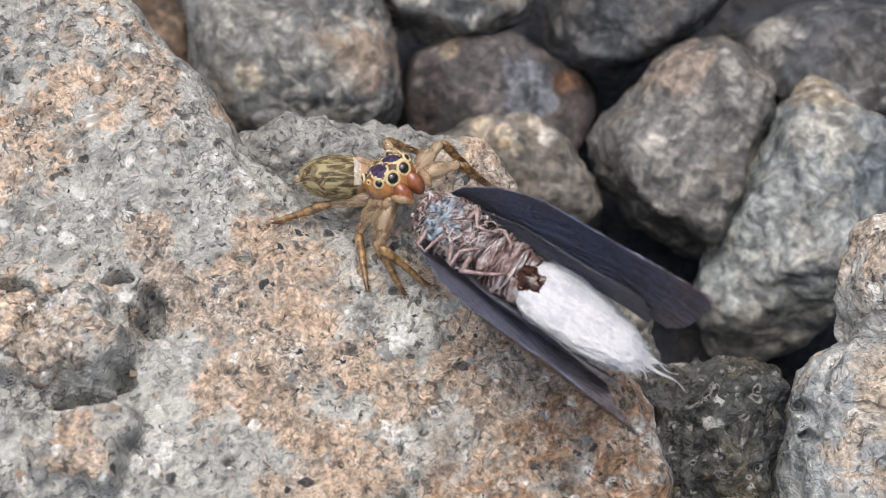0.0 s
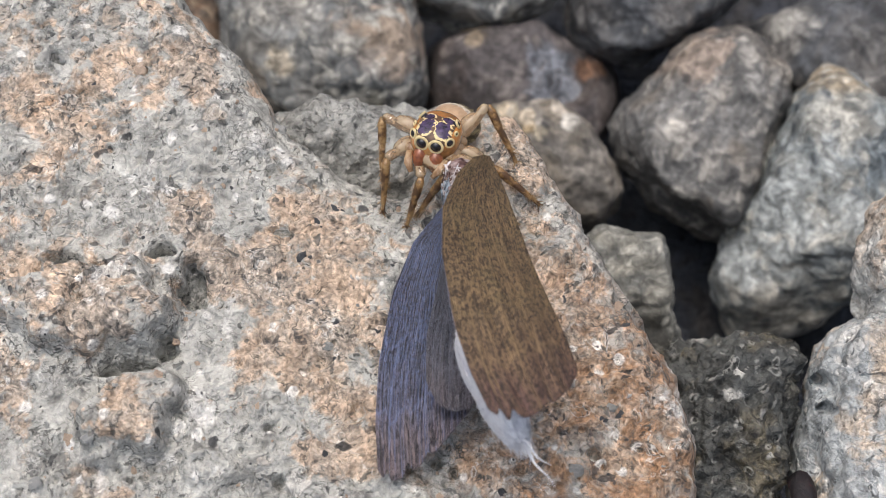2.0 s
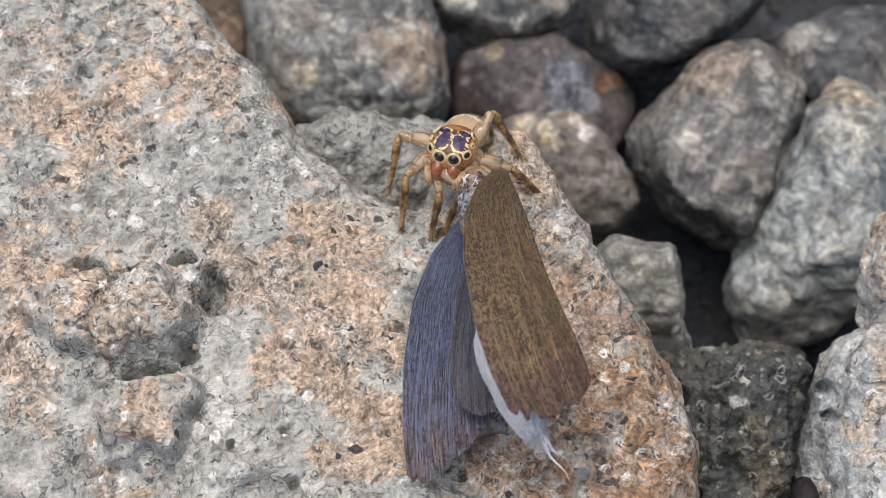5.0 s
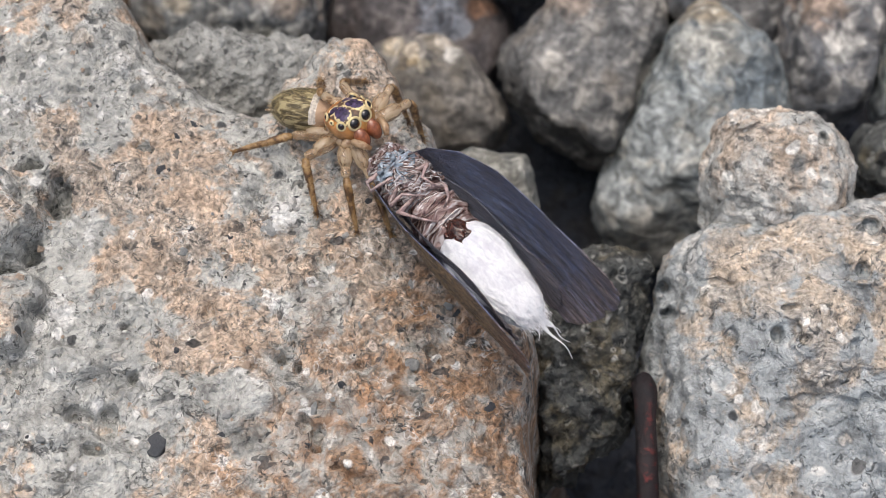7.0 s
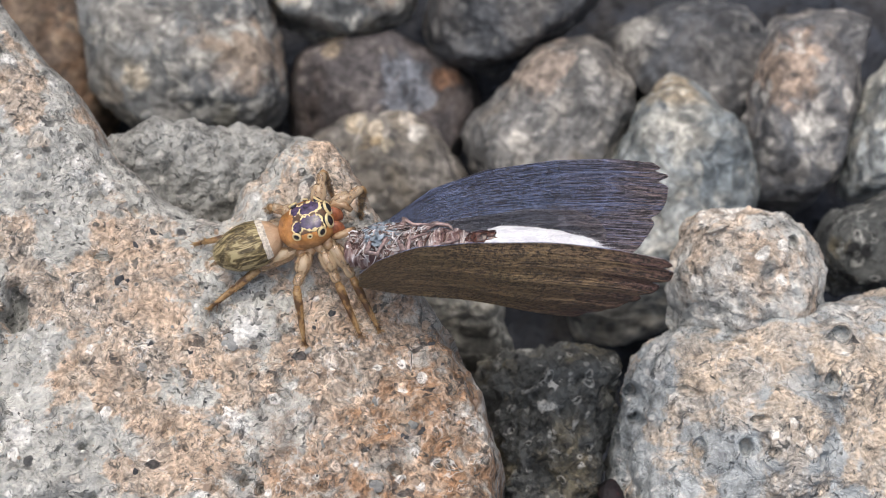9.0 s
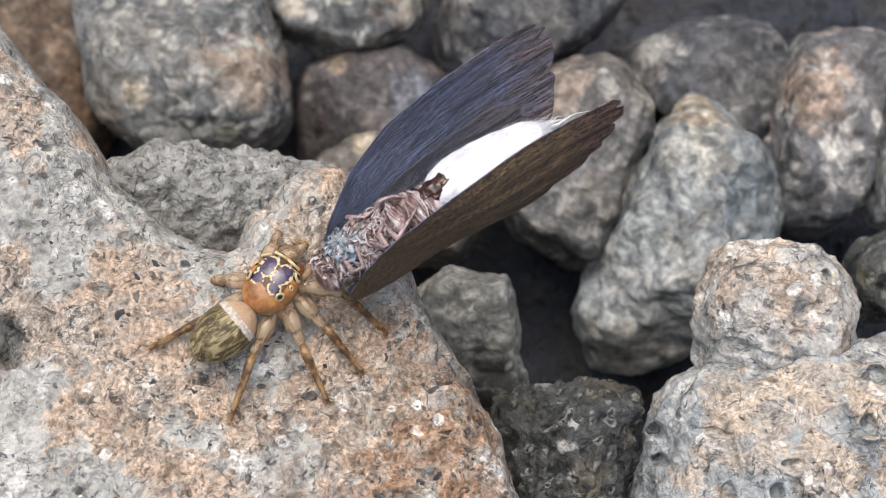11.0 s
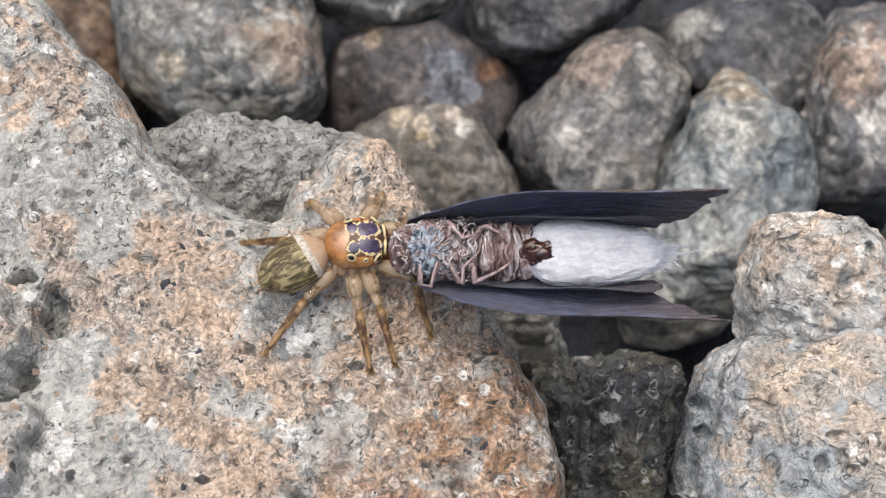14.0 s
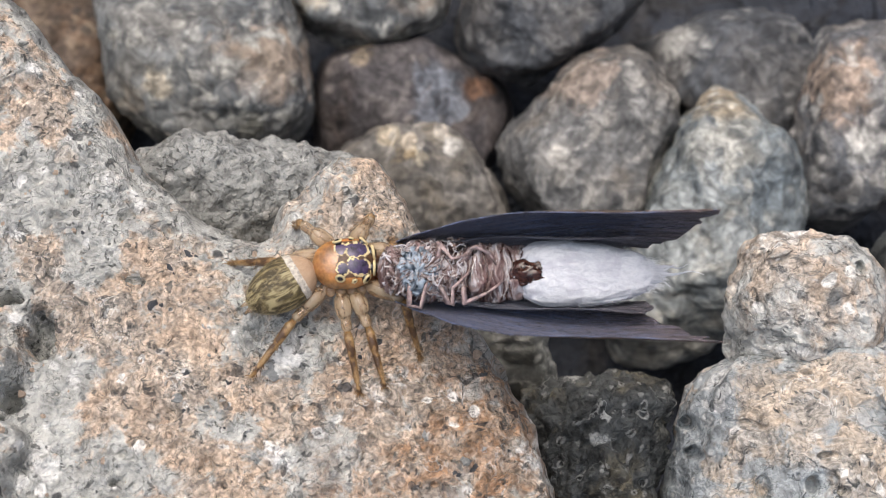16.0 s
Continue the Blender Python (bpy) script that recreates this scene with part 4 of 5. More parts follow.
def carapace():
    def warp(v):
        w = v.copy()
        w[:, 2] = np.where(v[:, 2] > 0, v[:, 2] * (0.92 + 0.10 * v[:, 0]), v[:, 2])
        w[:, 1] *= 0.95 + 0.04 * v[:, 0]
        return w
    ob = blob("carapace", (1.5, 1.30, 1.0), [ORANGE, CREAM, INK, UMBER], spider, (0, 0, 0), (150, 110), warp, 2.35)
    mid = np.array([tuple(q.center) for q in ob.data.polygons]) / MM
    x, y, z = mid[:, 0], np.abs(mid[:, 1]), mid[:, 2]
    ragged = 0.20 * fbm(mid * 4.2 + 3, 3, 211) + 0.12 * vnoise(mid * 13 + 5, 212)
    front = (np.abs((x - 0.60) / 0.50) ** 2.4 + np.abs((y - 0.42) / 0.34) ** 2.4) ** (1 / 2.4) + ragged
    rear = np.hypot((x + 0.16) / 0.24, (y - 0.50) / 0.27) + ragged
    top = (x > -0.75) & (z > 0.25)
    ink = top & ((front < 1) | (rear < 1))
    pale = top & ~ink & ((front < 1.30) | (rear < 1.34)) & (vnoise(mid * 5.5 + 9, 213) > -0.42)
    brown = top & ~ink & ~pale & (x + 0.5 * ragged > -0.42) & (y < 0.92) & (z > 0.36)
    ob.data.polygons.foreach_set("material_index", np.where(ink, 2, np.where(pale, 1, np.where(brown, 3, 0))).tolist())
    for ex, ey, ez, r in EYES:
        for s in (1, -1):
            eye = blob("eye", (r * 0.92,) * 3, EYE, spider, (ex, s * ey, ez), (24, 16))
            tagged(eye, "glossy black eye")
            ringv, ringf = [], []
            out = Vector((ex, s * ey * (0.35 if ex > 1.1 else 1.0), max(ez - 0.22, 0.05)))
            out.normalize()
            w = 0.045 + 0.085 * r
            turn = out.to_track_quat('Z', 'Y')
            for i in range(24):
                for j in range(6):
                    a, b = 2 * math.pi * i / 24, 2 * math.pi * j / 6
                    q = Vector(((r * 0.90 + w * math.cos(b)) * math.cos(a), (r * 0.90 + w * math.cos(b)) * math.sin(a), w * math.sin(b) + r * 0.42))
                    ringv.append(tuple(turn @ q))
                    ringf.append([i * 6 + j, ((i + 1) % 24) * 6 + j, ((i + 1) % 24) * 6 + (j + 1) % 6, i * 6 + (j + 1) % 6])
            mesh_object("eye_ring", ringv, ringf, CREAM, eye)
    return ob


carapace()
for s in (1, -1):
    blob("chelicera", (0.50, 0.40, 0.68), RUST, spider, (1.32, s * 0.40, -0.62), (22, 16))
    tube_object("palp", [(1.0, s * 0.75, -0.7), (1.55, s * 0.95, -0.4), (2.0, s * 0.8, -0.6), (2.2, s * 0.55, -0.95)], [0.17, 0.20, 0.21, 0.13], LEG_AMBER, spider)
blob("sternum", (1.2, 0.9, 0.4), LEG_PALE, spider, (0, 0, -0.85), (20, 14))
blob("waist", (0.5, 0.3, 0.28), LEG_PALE, spider, (-1.45, 0, -0.2), (14, 10))


def hairs(points, normals, length, lean, thick):
    """Thin pointed three-sided hairs on a skin."""
    v, f = [], []
    for p, n in zip(points, normals):
        d = np.array(n) + lean
        d = d / np.linalg.norm(d)
        a = np.cross(d, (0.3, 0.5, 0.8))
        a = a / np.linalg.norm(a)
        b = np.cross(d, a)
        k = len(v)
        v += [p + thick * a, p + thick * (-0.5 * a + 0.87 * b), p + thick * (-0.5 * a - 0.87 * b), p + d * length * random.uniform(0.6, 1.2)]
        f += [[k, k + 1, k + 3], [k + 1, k + 2, k + 3], [k + 2, k, k + 3]]
    return v, f


def abdomen():
    m, N, L, B = nodes_of("olive_striped_abdomen")
    co = coords(N, L)
    mp = N.new("ShaderNodeMapping")
    mp.inputs["Scale"].default_value = (0.38, 1.3, 1.1)
    L.new(co, mp.inputs[0])
    a = tex_noise(N, L, mp.outputs[0], 1900, 4, 0.6, 1.4)
    hair = N.new("ShaderNodeMapping")
    hair.inputs["Scale"].default_value = (0.2, 1.0, 1.0)
    L.new(co, hair.inputs[0])
    fine = tex_noise(N, L, hair.outputs[0], 7000, 3, 0.6)
    col = ramp(N, L, a, [(0.44, (0.055, 0.04, 0.015)), (0.51, (0.16, 0.12, 0.05)), (0.58, (0.40, 0.335, 0.18))])
    col = mixc(N, L, ramp(N, L, fine, [(0.55, grey(0)), (0.95, grey(0.7))]), col, (0.42, 0.37, 0.25))
    sp = N.new("ShaderNodeSeparateXYZ")
    L.new(co, sp.inputs[0])
    fore = ramp(N, L, math_node(N, L, 'ADD', math_node(N, L, 'MULTIPLY', sp.outputs[0], 1000.0), 1.5), [(0.46, grey(0)), (0.62, grey(1))])
    L.new(mixc(N, L, fore, col, mixc(N, L, a, (0.36, 0.22, 0.125), (0.58, 0.42, 0.29))), B.inputs["Base Color"])
    B.inputs["Roughness"].default_value = 0.55
    bump(N, L, B, [(fine, 0.1, 0.7)])
    ob = blob("abdomen", (1.85, 1.32, 1.05), m, spider, (0, 0, 0), (44, 34), lambda v: np.stack([v[:, 0] - 1, v[:, 1] * (0.96 - 0.12 * v[:, 0] ** 2 + 0.10 * v[:, 0]), v[:, 2]], 1), 2.1)
    tagged(ob, "olive abdomen with brown reticulate stripes")
    pts = []
    for i in range(8):
        xx = -1.12 + 0.05 * i
        for k in range(33):
            an = math.pi * (0.02 + 0.96 * k / 32)
            w = math.sqrt(max(0, 1 - ((xx + 1.85) / 1.85) ** 2)) * 1.0
            wy = 1.32 * (0.96 - 0.12 * ((xx + 1.85) / 1.85) ** 2 + 0.10 * (xx + 1.85) / 1.85)
            g = 0.04 + 0.03 * random.random()
            pts.append((xx + random.uniform(-0.02, 0.02), (wy * w + g) * math.cos(an), (1.05 * w + g) * math.sin(an)))
    f = [[i * 33 + k, i * 33 + k + 1, (i + 1) * 33 + k + 1, (i + 1) * 33 + k] for i in range(7) for k in range(32)]
    mesh_object("front_band", pts, f, WHITE_HAIR, ob)
    pp, nn = [], []
    for _ in range(800):
        t, u = random.uniform(-0.95, 0.35), random.uniform(0, 2 * math.pi)
        w = math.sqrt(1 - t * t)
        pp.append(np.array([1.85 * (t - 1), 1.27 * w * math.cos(u) * (0.96 - 0.12 * t * t + 0.1 * t), 1.02 * w * math.sin(u)]))
        nn.append(np.array([t, w * math.cos(u), w * math.sin(u)]))
    v, f = hairs(pp, nn, 0.28, np.array([-1.6, 0, 0]), 0.010)
    tagged(mesh_object("hair", v, f, OLIVE_HAIR, ob, smooth=False), "fine pale hairs", kind="stuff")
    for s in (1, -1):
        tube_object("spinneret", [(-3.6, s * 0.16, -0.1), (-4.0, s * 0.2, -0.2)], [0.14, 0.05], LEG_PALE, ob)
    return ob


ABDOMEN = abdomen()
UPPER, LOWER = 2.15, 3.1
LEGS = []


def bristles(line, count, reach):
    pp, nn = [], []
    L0 = np.array(line)
    for _ in range(count):
        k = random.randrange(len(L0) - 1)
        t = random.random()
        u = random.uniform(0, 2 * math.pi)
        n = np.array([0.0, math.cos(u), math.sin(u)])
        pp.append(L0[k] * (1 - t) + L0[k + 1] * t + n * 0.08)
        nn.append(n)
    return hairs(pp, nn, reach, np.array([0.8, 0, 0]), 0.017)


for s in (1, -1):
    for hx in (0.8, 0.3, -0.2, -0.7):
        blob("coxa", (0.30, 0.46, 0.32), LEG_AMBER, spider, (hx, s * 0.98, -0.62), (16, 12))
for s in (1, -1):
    for k, (hx, hy, size) in enumerate([(0.85, 0.8, 1.05), (0.35, 0.95, 0.98), (-0.2, 0.95, 1.0), (-0.75, 0.8, 1.1)]):
        up = UPPER * size
        leg = tube_object("leg", [(-0.1, 0, 0), (0.05 * up, 0, 0), (0.11 * up, 0, 0), (0.16 * up, 0, 0), (0.28 * up, 0, 0.06), (0.45 * up, 0, 0.10), (0.62 * up, 0, 0.06), (0.70 * up, 0, 0.0), (0.74 * up, 0, 0.0), (0.82 * up, 0, 0.04), (0.94 * up, 0, 0.03), (up, 0, 0)],
                          [0.26, 0.32, 0.31, 0.28, 0.41, 0.44, 0.38, 0.27, 0.25, 0.27, 0.26, 0.17], LEG_PALE, spider, sides=14)
        tagged(leg, "pale translucent amber leg")
        lo = LOWER * size
        line = [(0, 0, 0), (0.10 * lo, 0, 0.05), (0.36 * lo, 0, 0.02), (0.42 * lo, 0, 0), (0.50 * lo, 0, 0.02), (0.74 * lo, 0, 0.01), (0.84 * lo, 0, 0), (0.97 * lo, 0, -0.02), (lo, 0, -0.05)]
        low = tube_object("lower_leg", line, [0.16, 0.23, 0.22, 0.165, 0.18, 0.15, 0.105, 0.115, 0.045], LEG_BROWN, leg, sides=12)
        tagged(low, "brownish banded lower leg with fine bristles")
        v, f = bristles(line, 170, 0.36)
        me = low.data
        bm = bmesh.new()
        bm.from_mesh(me)
        vs = [bm.verts.new(Vector(p) * MM) for p in v]
        for q in f:
            bm.faces.new([vs[i] for i in q])
        bm.to_mesh(me)
        bm.free()
        LEGS.append((leg, low, s, k, Vector((hx, s * hy, -0.7)), up, lo))

# ---- the winged insect that it holds ----
insect = new("winged_insect")
tagged(insect, "dead dark-winged insect held belly up, white wax wool on its tail", "insect")


def wing_material(name, lo, hi, tip_lo, tip_hi, sheen, rough, speck, gloss, glow=(0.62, 0.70, 0.95), ribbed=0.4):
    m, N, L, B = nodes_of(name)
    uv = N.new("ShaderNodeTexCoord").outputs["UV"]

    def stretched(su, sv):
        mp = N.new("ShaderNodeMapping")
        mp.inputs["Scale"].default_value = (su, sv, 1)
        L.new(uv, mp.inputs[0])
        return mp.outputs[0]
    # a weave of small cells between many fine veins
    weave = N.new("ShaderNodeTexVoronoi")
    weave.inputs["Scale"].default_value = 1.0
    L.new(stretched(105, 50), weave.inputs["Vector"])
    own = N.new("ShaderNodeSeparateColor")
    L.new(weave.outputs["Color"], own.inputs[0])
    vein = tex_noise(N, L, stretched(11, 72), 1.0, 2, 0.5, 0.1)
    dash = math_node(N, L, 'ADD', math_node(N, L, 'MULTIPLY', own.outputs[0], 0.34), math_node(N, L, 'MULTIPLY', tex_noise(N, L, stretched(145, 55), 1.0, 2, 0.6, 0.2), 0.66))
    blot = tex_noise(N, L, stretched(5, 4), 1.0, 6, 0.65, 0.4)
    sp = N.new("ShaderNodeSeparateXYZ")
    L.new(uv, sp.inputs[0])
    end = N.new("ShaderNodeMapRange")
    end.inputs[1].default_value, end.inputs[2].default_value = 0.68, 1.02
    L.new(math_node(N, L, 'ADD', sp.outputs[0], math_node(N, L, 'MULTIPLY', math_node(N, L, 'SUBTRACT', blot, 0.5), 0.6)), end.inputs[0])
    f = ramp(N, L, math_node(N, L, 'ADD', math_node(N, L, 'MULTIPLY', vein, 1 - speck), math_node(N, L, 'MULTIPLY', dash, speck)), [(0.42, grey(0)), (0.57, grey(1))])
    col = mixc(N, L, f, lo, hi)
    col = mixc(N, L, ramp(N, L, blot, [(0.45, grey(0)), (0.65, grey(0.45))]), col, mixc(N, L, f, [c * 0.35 for c in sheen], sheen))
    col = mixc(N, L, end.outputs[0], col, mixc(N, L, f, tip_lo, tip_hi))
    # two pale cross lines and a few strong veins
    wavy = math_node(N, L, 'ADD', sp.outputs[0], math_node(N, L, 'MULTIPLY', tex_noise(N, L, stretched(2, 7), 1.0, 2, 0.5), 0.16))
    for where in (0.70, 0.92):
        line = ramp(N, L, math_node(N, L, 'ABSOLUTE', math_node(N, L, 'SUBTRACT', wavy, where)), [(0.002, grey(0.35)), (0.010, grey(0))])
        col = mixc(N, L, line, col, [min(1, c * 1.7) for c in hi])
    rib = tex_noise(N, L, stretched(1.2, 17), 1.0, 1, 0.5)
    rib = ramp(N, L, math_node(N, L, 'ABSOLUTE', math_node(N, L, 'SUBTRACT', rib, 0.5)), [(0.008, grey(0.5)), (0.022, grey(0))])
    col = mixc(N, L, rib, col, [min(1, c * 1.5) for c in hi])
    L.new(col, B.inputs["Base Color"])
    B.inputs["Roughness"].default_value = rough
    B.inputs["Sheen Weight"].default_value = gloss
    B.inputs["Sheen Roughness"].default_value = 0.45
    B.inputs["Sheen Tint"].default_value = (*glow, 1)
    bump(N, L, B, [(vein, ribbed, 0.9), (dash, 0.16, 0.8)])
    return m


WING_IN = wing_material("blue_grey_wing_underside", (0.024, 0.027, 0.043), (0.135, 0.172, 0.31), (0.030, 0.024, 0.028), (0.23, 0.175, 0.18), (0.125, 0.185, 0.34), 0.42, 0.38, 0.4, (0.66, 0.58, 0.60), 0.6)
WING_OUT = wing_material("brown_wing_upperside", (0.036, 0.023, 0.014), (0.20, 0.134, 0.069), (0.022, 0.012, 0.012), (0.14, 0.075, 0.062), (0.18, 0.14, 0.063), 0.5, 0.85, 0.1, (0.7, 0.5, 0.4), 0.2)
HIND = wing_material("smoky_hind_wing", (0.030, 0.032, 0.045), (0.155, 0.165, 0.215), (0.034, 0.029, 0.037), (0.20, 0.17, 0.19), (0.13, 0.16, 0.225), 0.4, 0.5, 0.4, (0.62, 0.58, 0.64), 0.45)


def wing(name, ends, high, side, mats, camber, thick=0.05, n=(110, 64)):
    """A thin wing in its own space: x along the body, z across the blade from the ridge, bowed in y. ends: how far the margin reaches across the blade."""
    a = np.linspace(0, 1, n[0])
    b = np.linspace(0, 1, n[1])
    A, Bm = np.meshgrid(a, b, indexing="ij")
    hi_e = np.interp(A, *high)
    Z = hi_e * Bm
    reach = np.interp(Bm, *ends)
    reach = reach + 0.07 * np.sin(Bm * 17) * np.sin(Bm * 7 + side)
    if len(ends[0]) > 5:
        for at_b, deep, wide in ((0.78 + 0.04 * side, 0.6, 0.03), (0.92, 0.6, 0.02), (0.52 - 0.05 * side, 0.3, 0.03)):
            reach = reach - deep * np.exp(-((Bm - at_b) / wide) ** 2)
    Xw = A * (ends[1][0] + (reach - ends[1][0]) * A ** 1.5)
    Yw = camber * np.sin(math.pi * Bm) * np.sqrt(A) * hi_e / 4.7 + (0.035 * np.sin(Bm * 42 + 2 * np.sin(A * 3)) + 0.05 * np.sin(Bm * 23 + 1.3)) * A + 0.10 * np.sin(A * 9 + Bm * 4)
    p = np.stack([Xw.ravel(), side * Yw.ravel(), Z.ravel()], 1)
    q = p + np.array([0, side * thick, 0])
    v = np.concatenate([p, q])
    k = np.arange(n[0] * n[1]).reshape(n)
    inner = np.stack([k[:-1, :-1], k[:-1, 1:], k[1:, 1:], k[1:, :-1]], -1).reshape(-1, 4)
    outer = inner[:, ::-1] + n[0] * n[1]
    rim = np.concatenate([k[:, 0], k[-1, 1:], k[::-1, -1][1:], k[0, ::-1][1:-1]])
    nxt = np.roll(rim, -1)
    off = n[0] * n[1]
    sidef = np.stack([rim, nxt, nxt + off, rim + off], 1)
    f = np.concatenate([inner, outer, sidef])
    if side < 0:
        f = f[:, ::-1]
    ob = mesh_object(name, v, f, list(mats), insect)
    idx = np.zeros(len(f), int)
    idx[len(inner):len(inner) + len(outer)] = 1
    ob.data.polygons.foreach_set("material_index", idx.tolist())
    uvs = np.stack([np.tile(A.ravel(), 2), np.tile(Bm.ravel(), 2)], 1)
    layer = ob.data.uv_layers.new(name="blade")
    loops = np.zeros(len(ob.data.loops), int)
    ob.data.loops.foreach_get("vertex_index", loops)
    layer.data.foreach_set("uv", uvs[loops].ravel().tolist())
    return ob


FORE, BACK = {}, {}
for s in (1, -1):
    w = wing("fore_wing", ([0, 0.2, 0.45, 0.65, 0.82, 0.93, 1], [12.6, 13.8, 14.6, 15.0, 15.2, 15.0, 14.4] if s > 0 else [10.8, 12.1, 13.5, 14.5, 15.2, 15.3, 14.7]),
             ([0, 0.08, 0.25, 0.45, 0.7, 0.88, 1], [0.9, 2.1, 3.7, 4.7, 5.25, 5.35, 5.2]), s, (WING_IN, WING_OUT), 0.55)
    tagged(w, "dark forewing, brown outside and blue-grey inside")
    FORE[s] = w
    h = wing("hind_wing", ([0, 0.2, 0.5, 0.8, 1], [11.6, 12.1, 12.2, 11.8, 10.6]),
             ([0, 0.1, 0.4, 0.75, 1], [0.6, 1.1, 2.0, 2.6, 2.6]), s, (HIND, HIND), 0.35, 0.03, (70, 24))
    tagged(h, "smoky translucent hindwing")
    BACK[s] = h


def insect_body():
    m, N, L, B = nodes_of("purplish_shrivelled_body")
    co = coords(N, L)
    mp = N.new("ShaderNodeMapping")
    mp.inputs["Scale"].default_value = (1.0, 0.28, 0.28)
    L.new(warped(N, L, co, (700, 0.5)), mp.inputs[0])
    band = tex_noise(N, L, mp.outputs[0], 2300, 3, 0.6, 0.6)
    L.new(ramp(N, L, band, [(0.36, (0.06, 0.028, 0.028)), (0.46, (0.18, 0.105, 0.10)), (0.55, (0.33, 0.25, 0.24)), (0.64, (0.58, 0.54, 0.56))]), B.inputs["Base Color"])
    B.inputs["Roughness"].default_value = 0.4
    bump(N, L, B, [(band, 0.35, 0.9)])

    def lumps(v):
        w = v.copy()
        w[:, 1:] *= (1 + 0.07 * np.sin(v[:, 0] * 15))[:, None]
        w += 0.10 * np.stack([fbm(v * np.array([5, 2.5, 2.5]) + 3 * q, 3, 7 + q) for q in range(3)], 1)
        return w
    blob("abdomen", (2.3, 1.42, 1.2), m, insect, (5.4, 0, -0.2), (80, 90), lumps)
    blob("thorax", (2.0, 1.42, 1.15), m, insect, (2.3, 0, -0.1), (70, 70), lumps)
    blob("head", (0.6, 1.1, 0.75), m, insect, (0.55, 0, -0.1), (40, 30), lumps)
    blob("waxy_patch", (0.8, 0.95, 0.32), BUG_BLUE, insect, (1.9, 0, 0.88), (40, 34), lambda v: v + 0.3 * np.stack([fbm(v * 4 + 3 * q, 3, 27 + q) for q in range(3)], 1))
    blob("tail_segment", (0.95, 0.62, 0.5), BUG_DARK, insect, (7.1, 0, 0.7), (40, 34), lambda v: v + 0.17 * np.stack([fbm(v * 3 + 3 * q, 3, 37 + q) for q in range(3)], 1))
    # crumpled folds of skin
    v, f = [], []
    rnd = random.Random(4)
    for _ in range(330):
        x0 = rnd.uniform(0.3, 3.9)
        an = rnd.uniform(0.1, math.pi - 0.1)
        w = math.sqrt(max(0.1, 1 - ((x0 - 3.8) / 4.2) ** 2))
        p = np.array([x0, 1.5 * w * math.cos(an), 1.2 * w * math.sin(an) - 0.05])
        t = rnd.uniform(0, math.pi)
        d = np.array([math.cos(t) * 0.8, -math.sin(an) * math.sin(t), math.cos(an) * math.sin(t)])
        l = 0.12 + 0.42 * rnd.random() ** 2
        bend = np.array([rnd.uniform(-0.2, 0.2), rnd.uniform(-0.2, 0.2), rnd.uniform(-0.05, 0.12)])
        r = 0.022 + 0.06 * rnd.random() ** 2
        a, b = tube([p - d * l, p - d * l * 0.4 + bend * 0.7, p + d * l * 0.3 + bend, p + d * l], [0.02, r, r * 0.8, 0.02], 6)
        k = len(v)
        v += a
        f += [[i + k for i in q] for q in b]
    # pleats across the hind body
    for c in range(23):
        x0 = 3.5 + 0.165 * c
        w = math.sqrt(max(0.05, 1 - ((x0 - 5.4) / 2.35) ** 2, 1 - ((x0 - 2.3) / 2.05) ** 2))
        line = []
        for i in range(17):
            an = math.pi * (0.03 + 0.94 * i / 16)
            g = 0.985 + rnd.uniform(-0.035, 0.035)
            line.append((x0 + 0.12 * math.sin(3 * an + c) + rnd.uniform(-0.04, 0.04), 1.42 * w * g * math.cos(an), 1.2 * w * g * math.sin(an) - 0.2))
        a, b = tube(line, [0.02] + [rnd.uniform(0.03, 0.075) for _ in range(15)] + [0.02], 6)
        k = len(v)
        v += a
        f += [[i + k for i in q] for q in b]
    # glassy pale threads that spread from the middle of the thorax
    for c in range(90):
        turn = rnd.uniform(0, 2 * math.pi)
        r0, r1 = rnd.uniform(0.1, 0.5), rnd.uniform(0.6, 1.3)
        line = []
        for i in range(5):
            q = r0 + (r1 - r0) * i / 4
            px, py = 1.9 + q * math.cos(turn), min(max(0.95 * q * math.sin(turn + 0.12 * i), -1.25), 1.25)
            line.append((px + rnd.uniform(-0.05, 0.05), py, 1.20 * math.sqrt(max(0.05, 1 - (py / 1.45) ** 2)) * math.sqrt(max(0.1, 1 - ((px - 2.3) / 2.3) ** 2)) + rnd.uniform(-0.04, 0.06)))
        a, b = tube(line, [0.010, 0.024, 0.028, 0.022, 0.008], 5)
        k = len(v)
        v += a
        f += [[i + k for i in q] for q in b]
    tagged(mesh_object("crumpled_skin", v, f, MEMBRANE, insect), "crumpled pale purplish folds of skin", kind="stuff")

    wm, N, L, B = nodes_of("white_wax_wool")
    co = coords(N, L)
    mp = N.new("ShaderNodeMapping")
    mp.inputs["Scale"].default_value = (0.4, 1.0, 1.0)
    L.new(co, mp.inputs[0])
    fib = tex_noise(N, L, mp.outputs[0], 3800, 5, 0.75, 0.8)
    tuft = tex_noise(N, L, co, 900, 5, 0.65, 0.5)
    c = ramp(N, L, fib, [(0.30, (0.60, 0.62, 0.68)), (0.58, (0.83, 0.84, 0.88))])
    L.new(mixc(N, L, ramp(N, L, tuft, [(0.38, grey(0.55)), (0.50, grey(0))]), c, (0.58, 0.58, 0.66)), B.inputs["Base Color"])
    B.inputs["Roughness"].default_value = 0.95
    B.inputs["Specular IOR Level"].default_value = 0.15
    bump(N, L, B, [(tuft, 0.3, 0.4), (fib, 0.2, 0.5)])

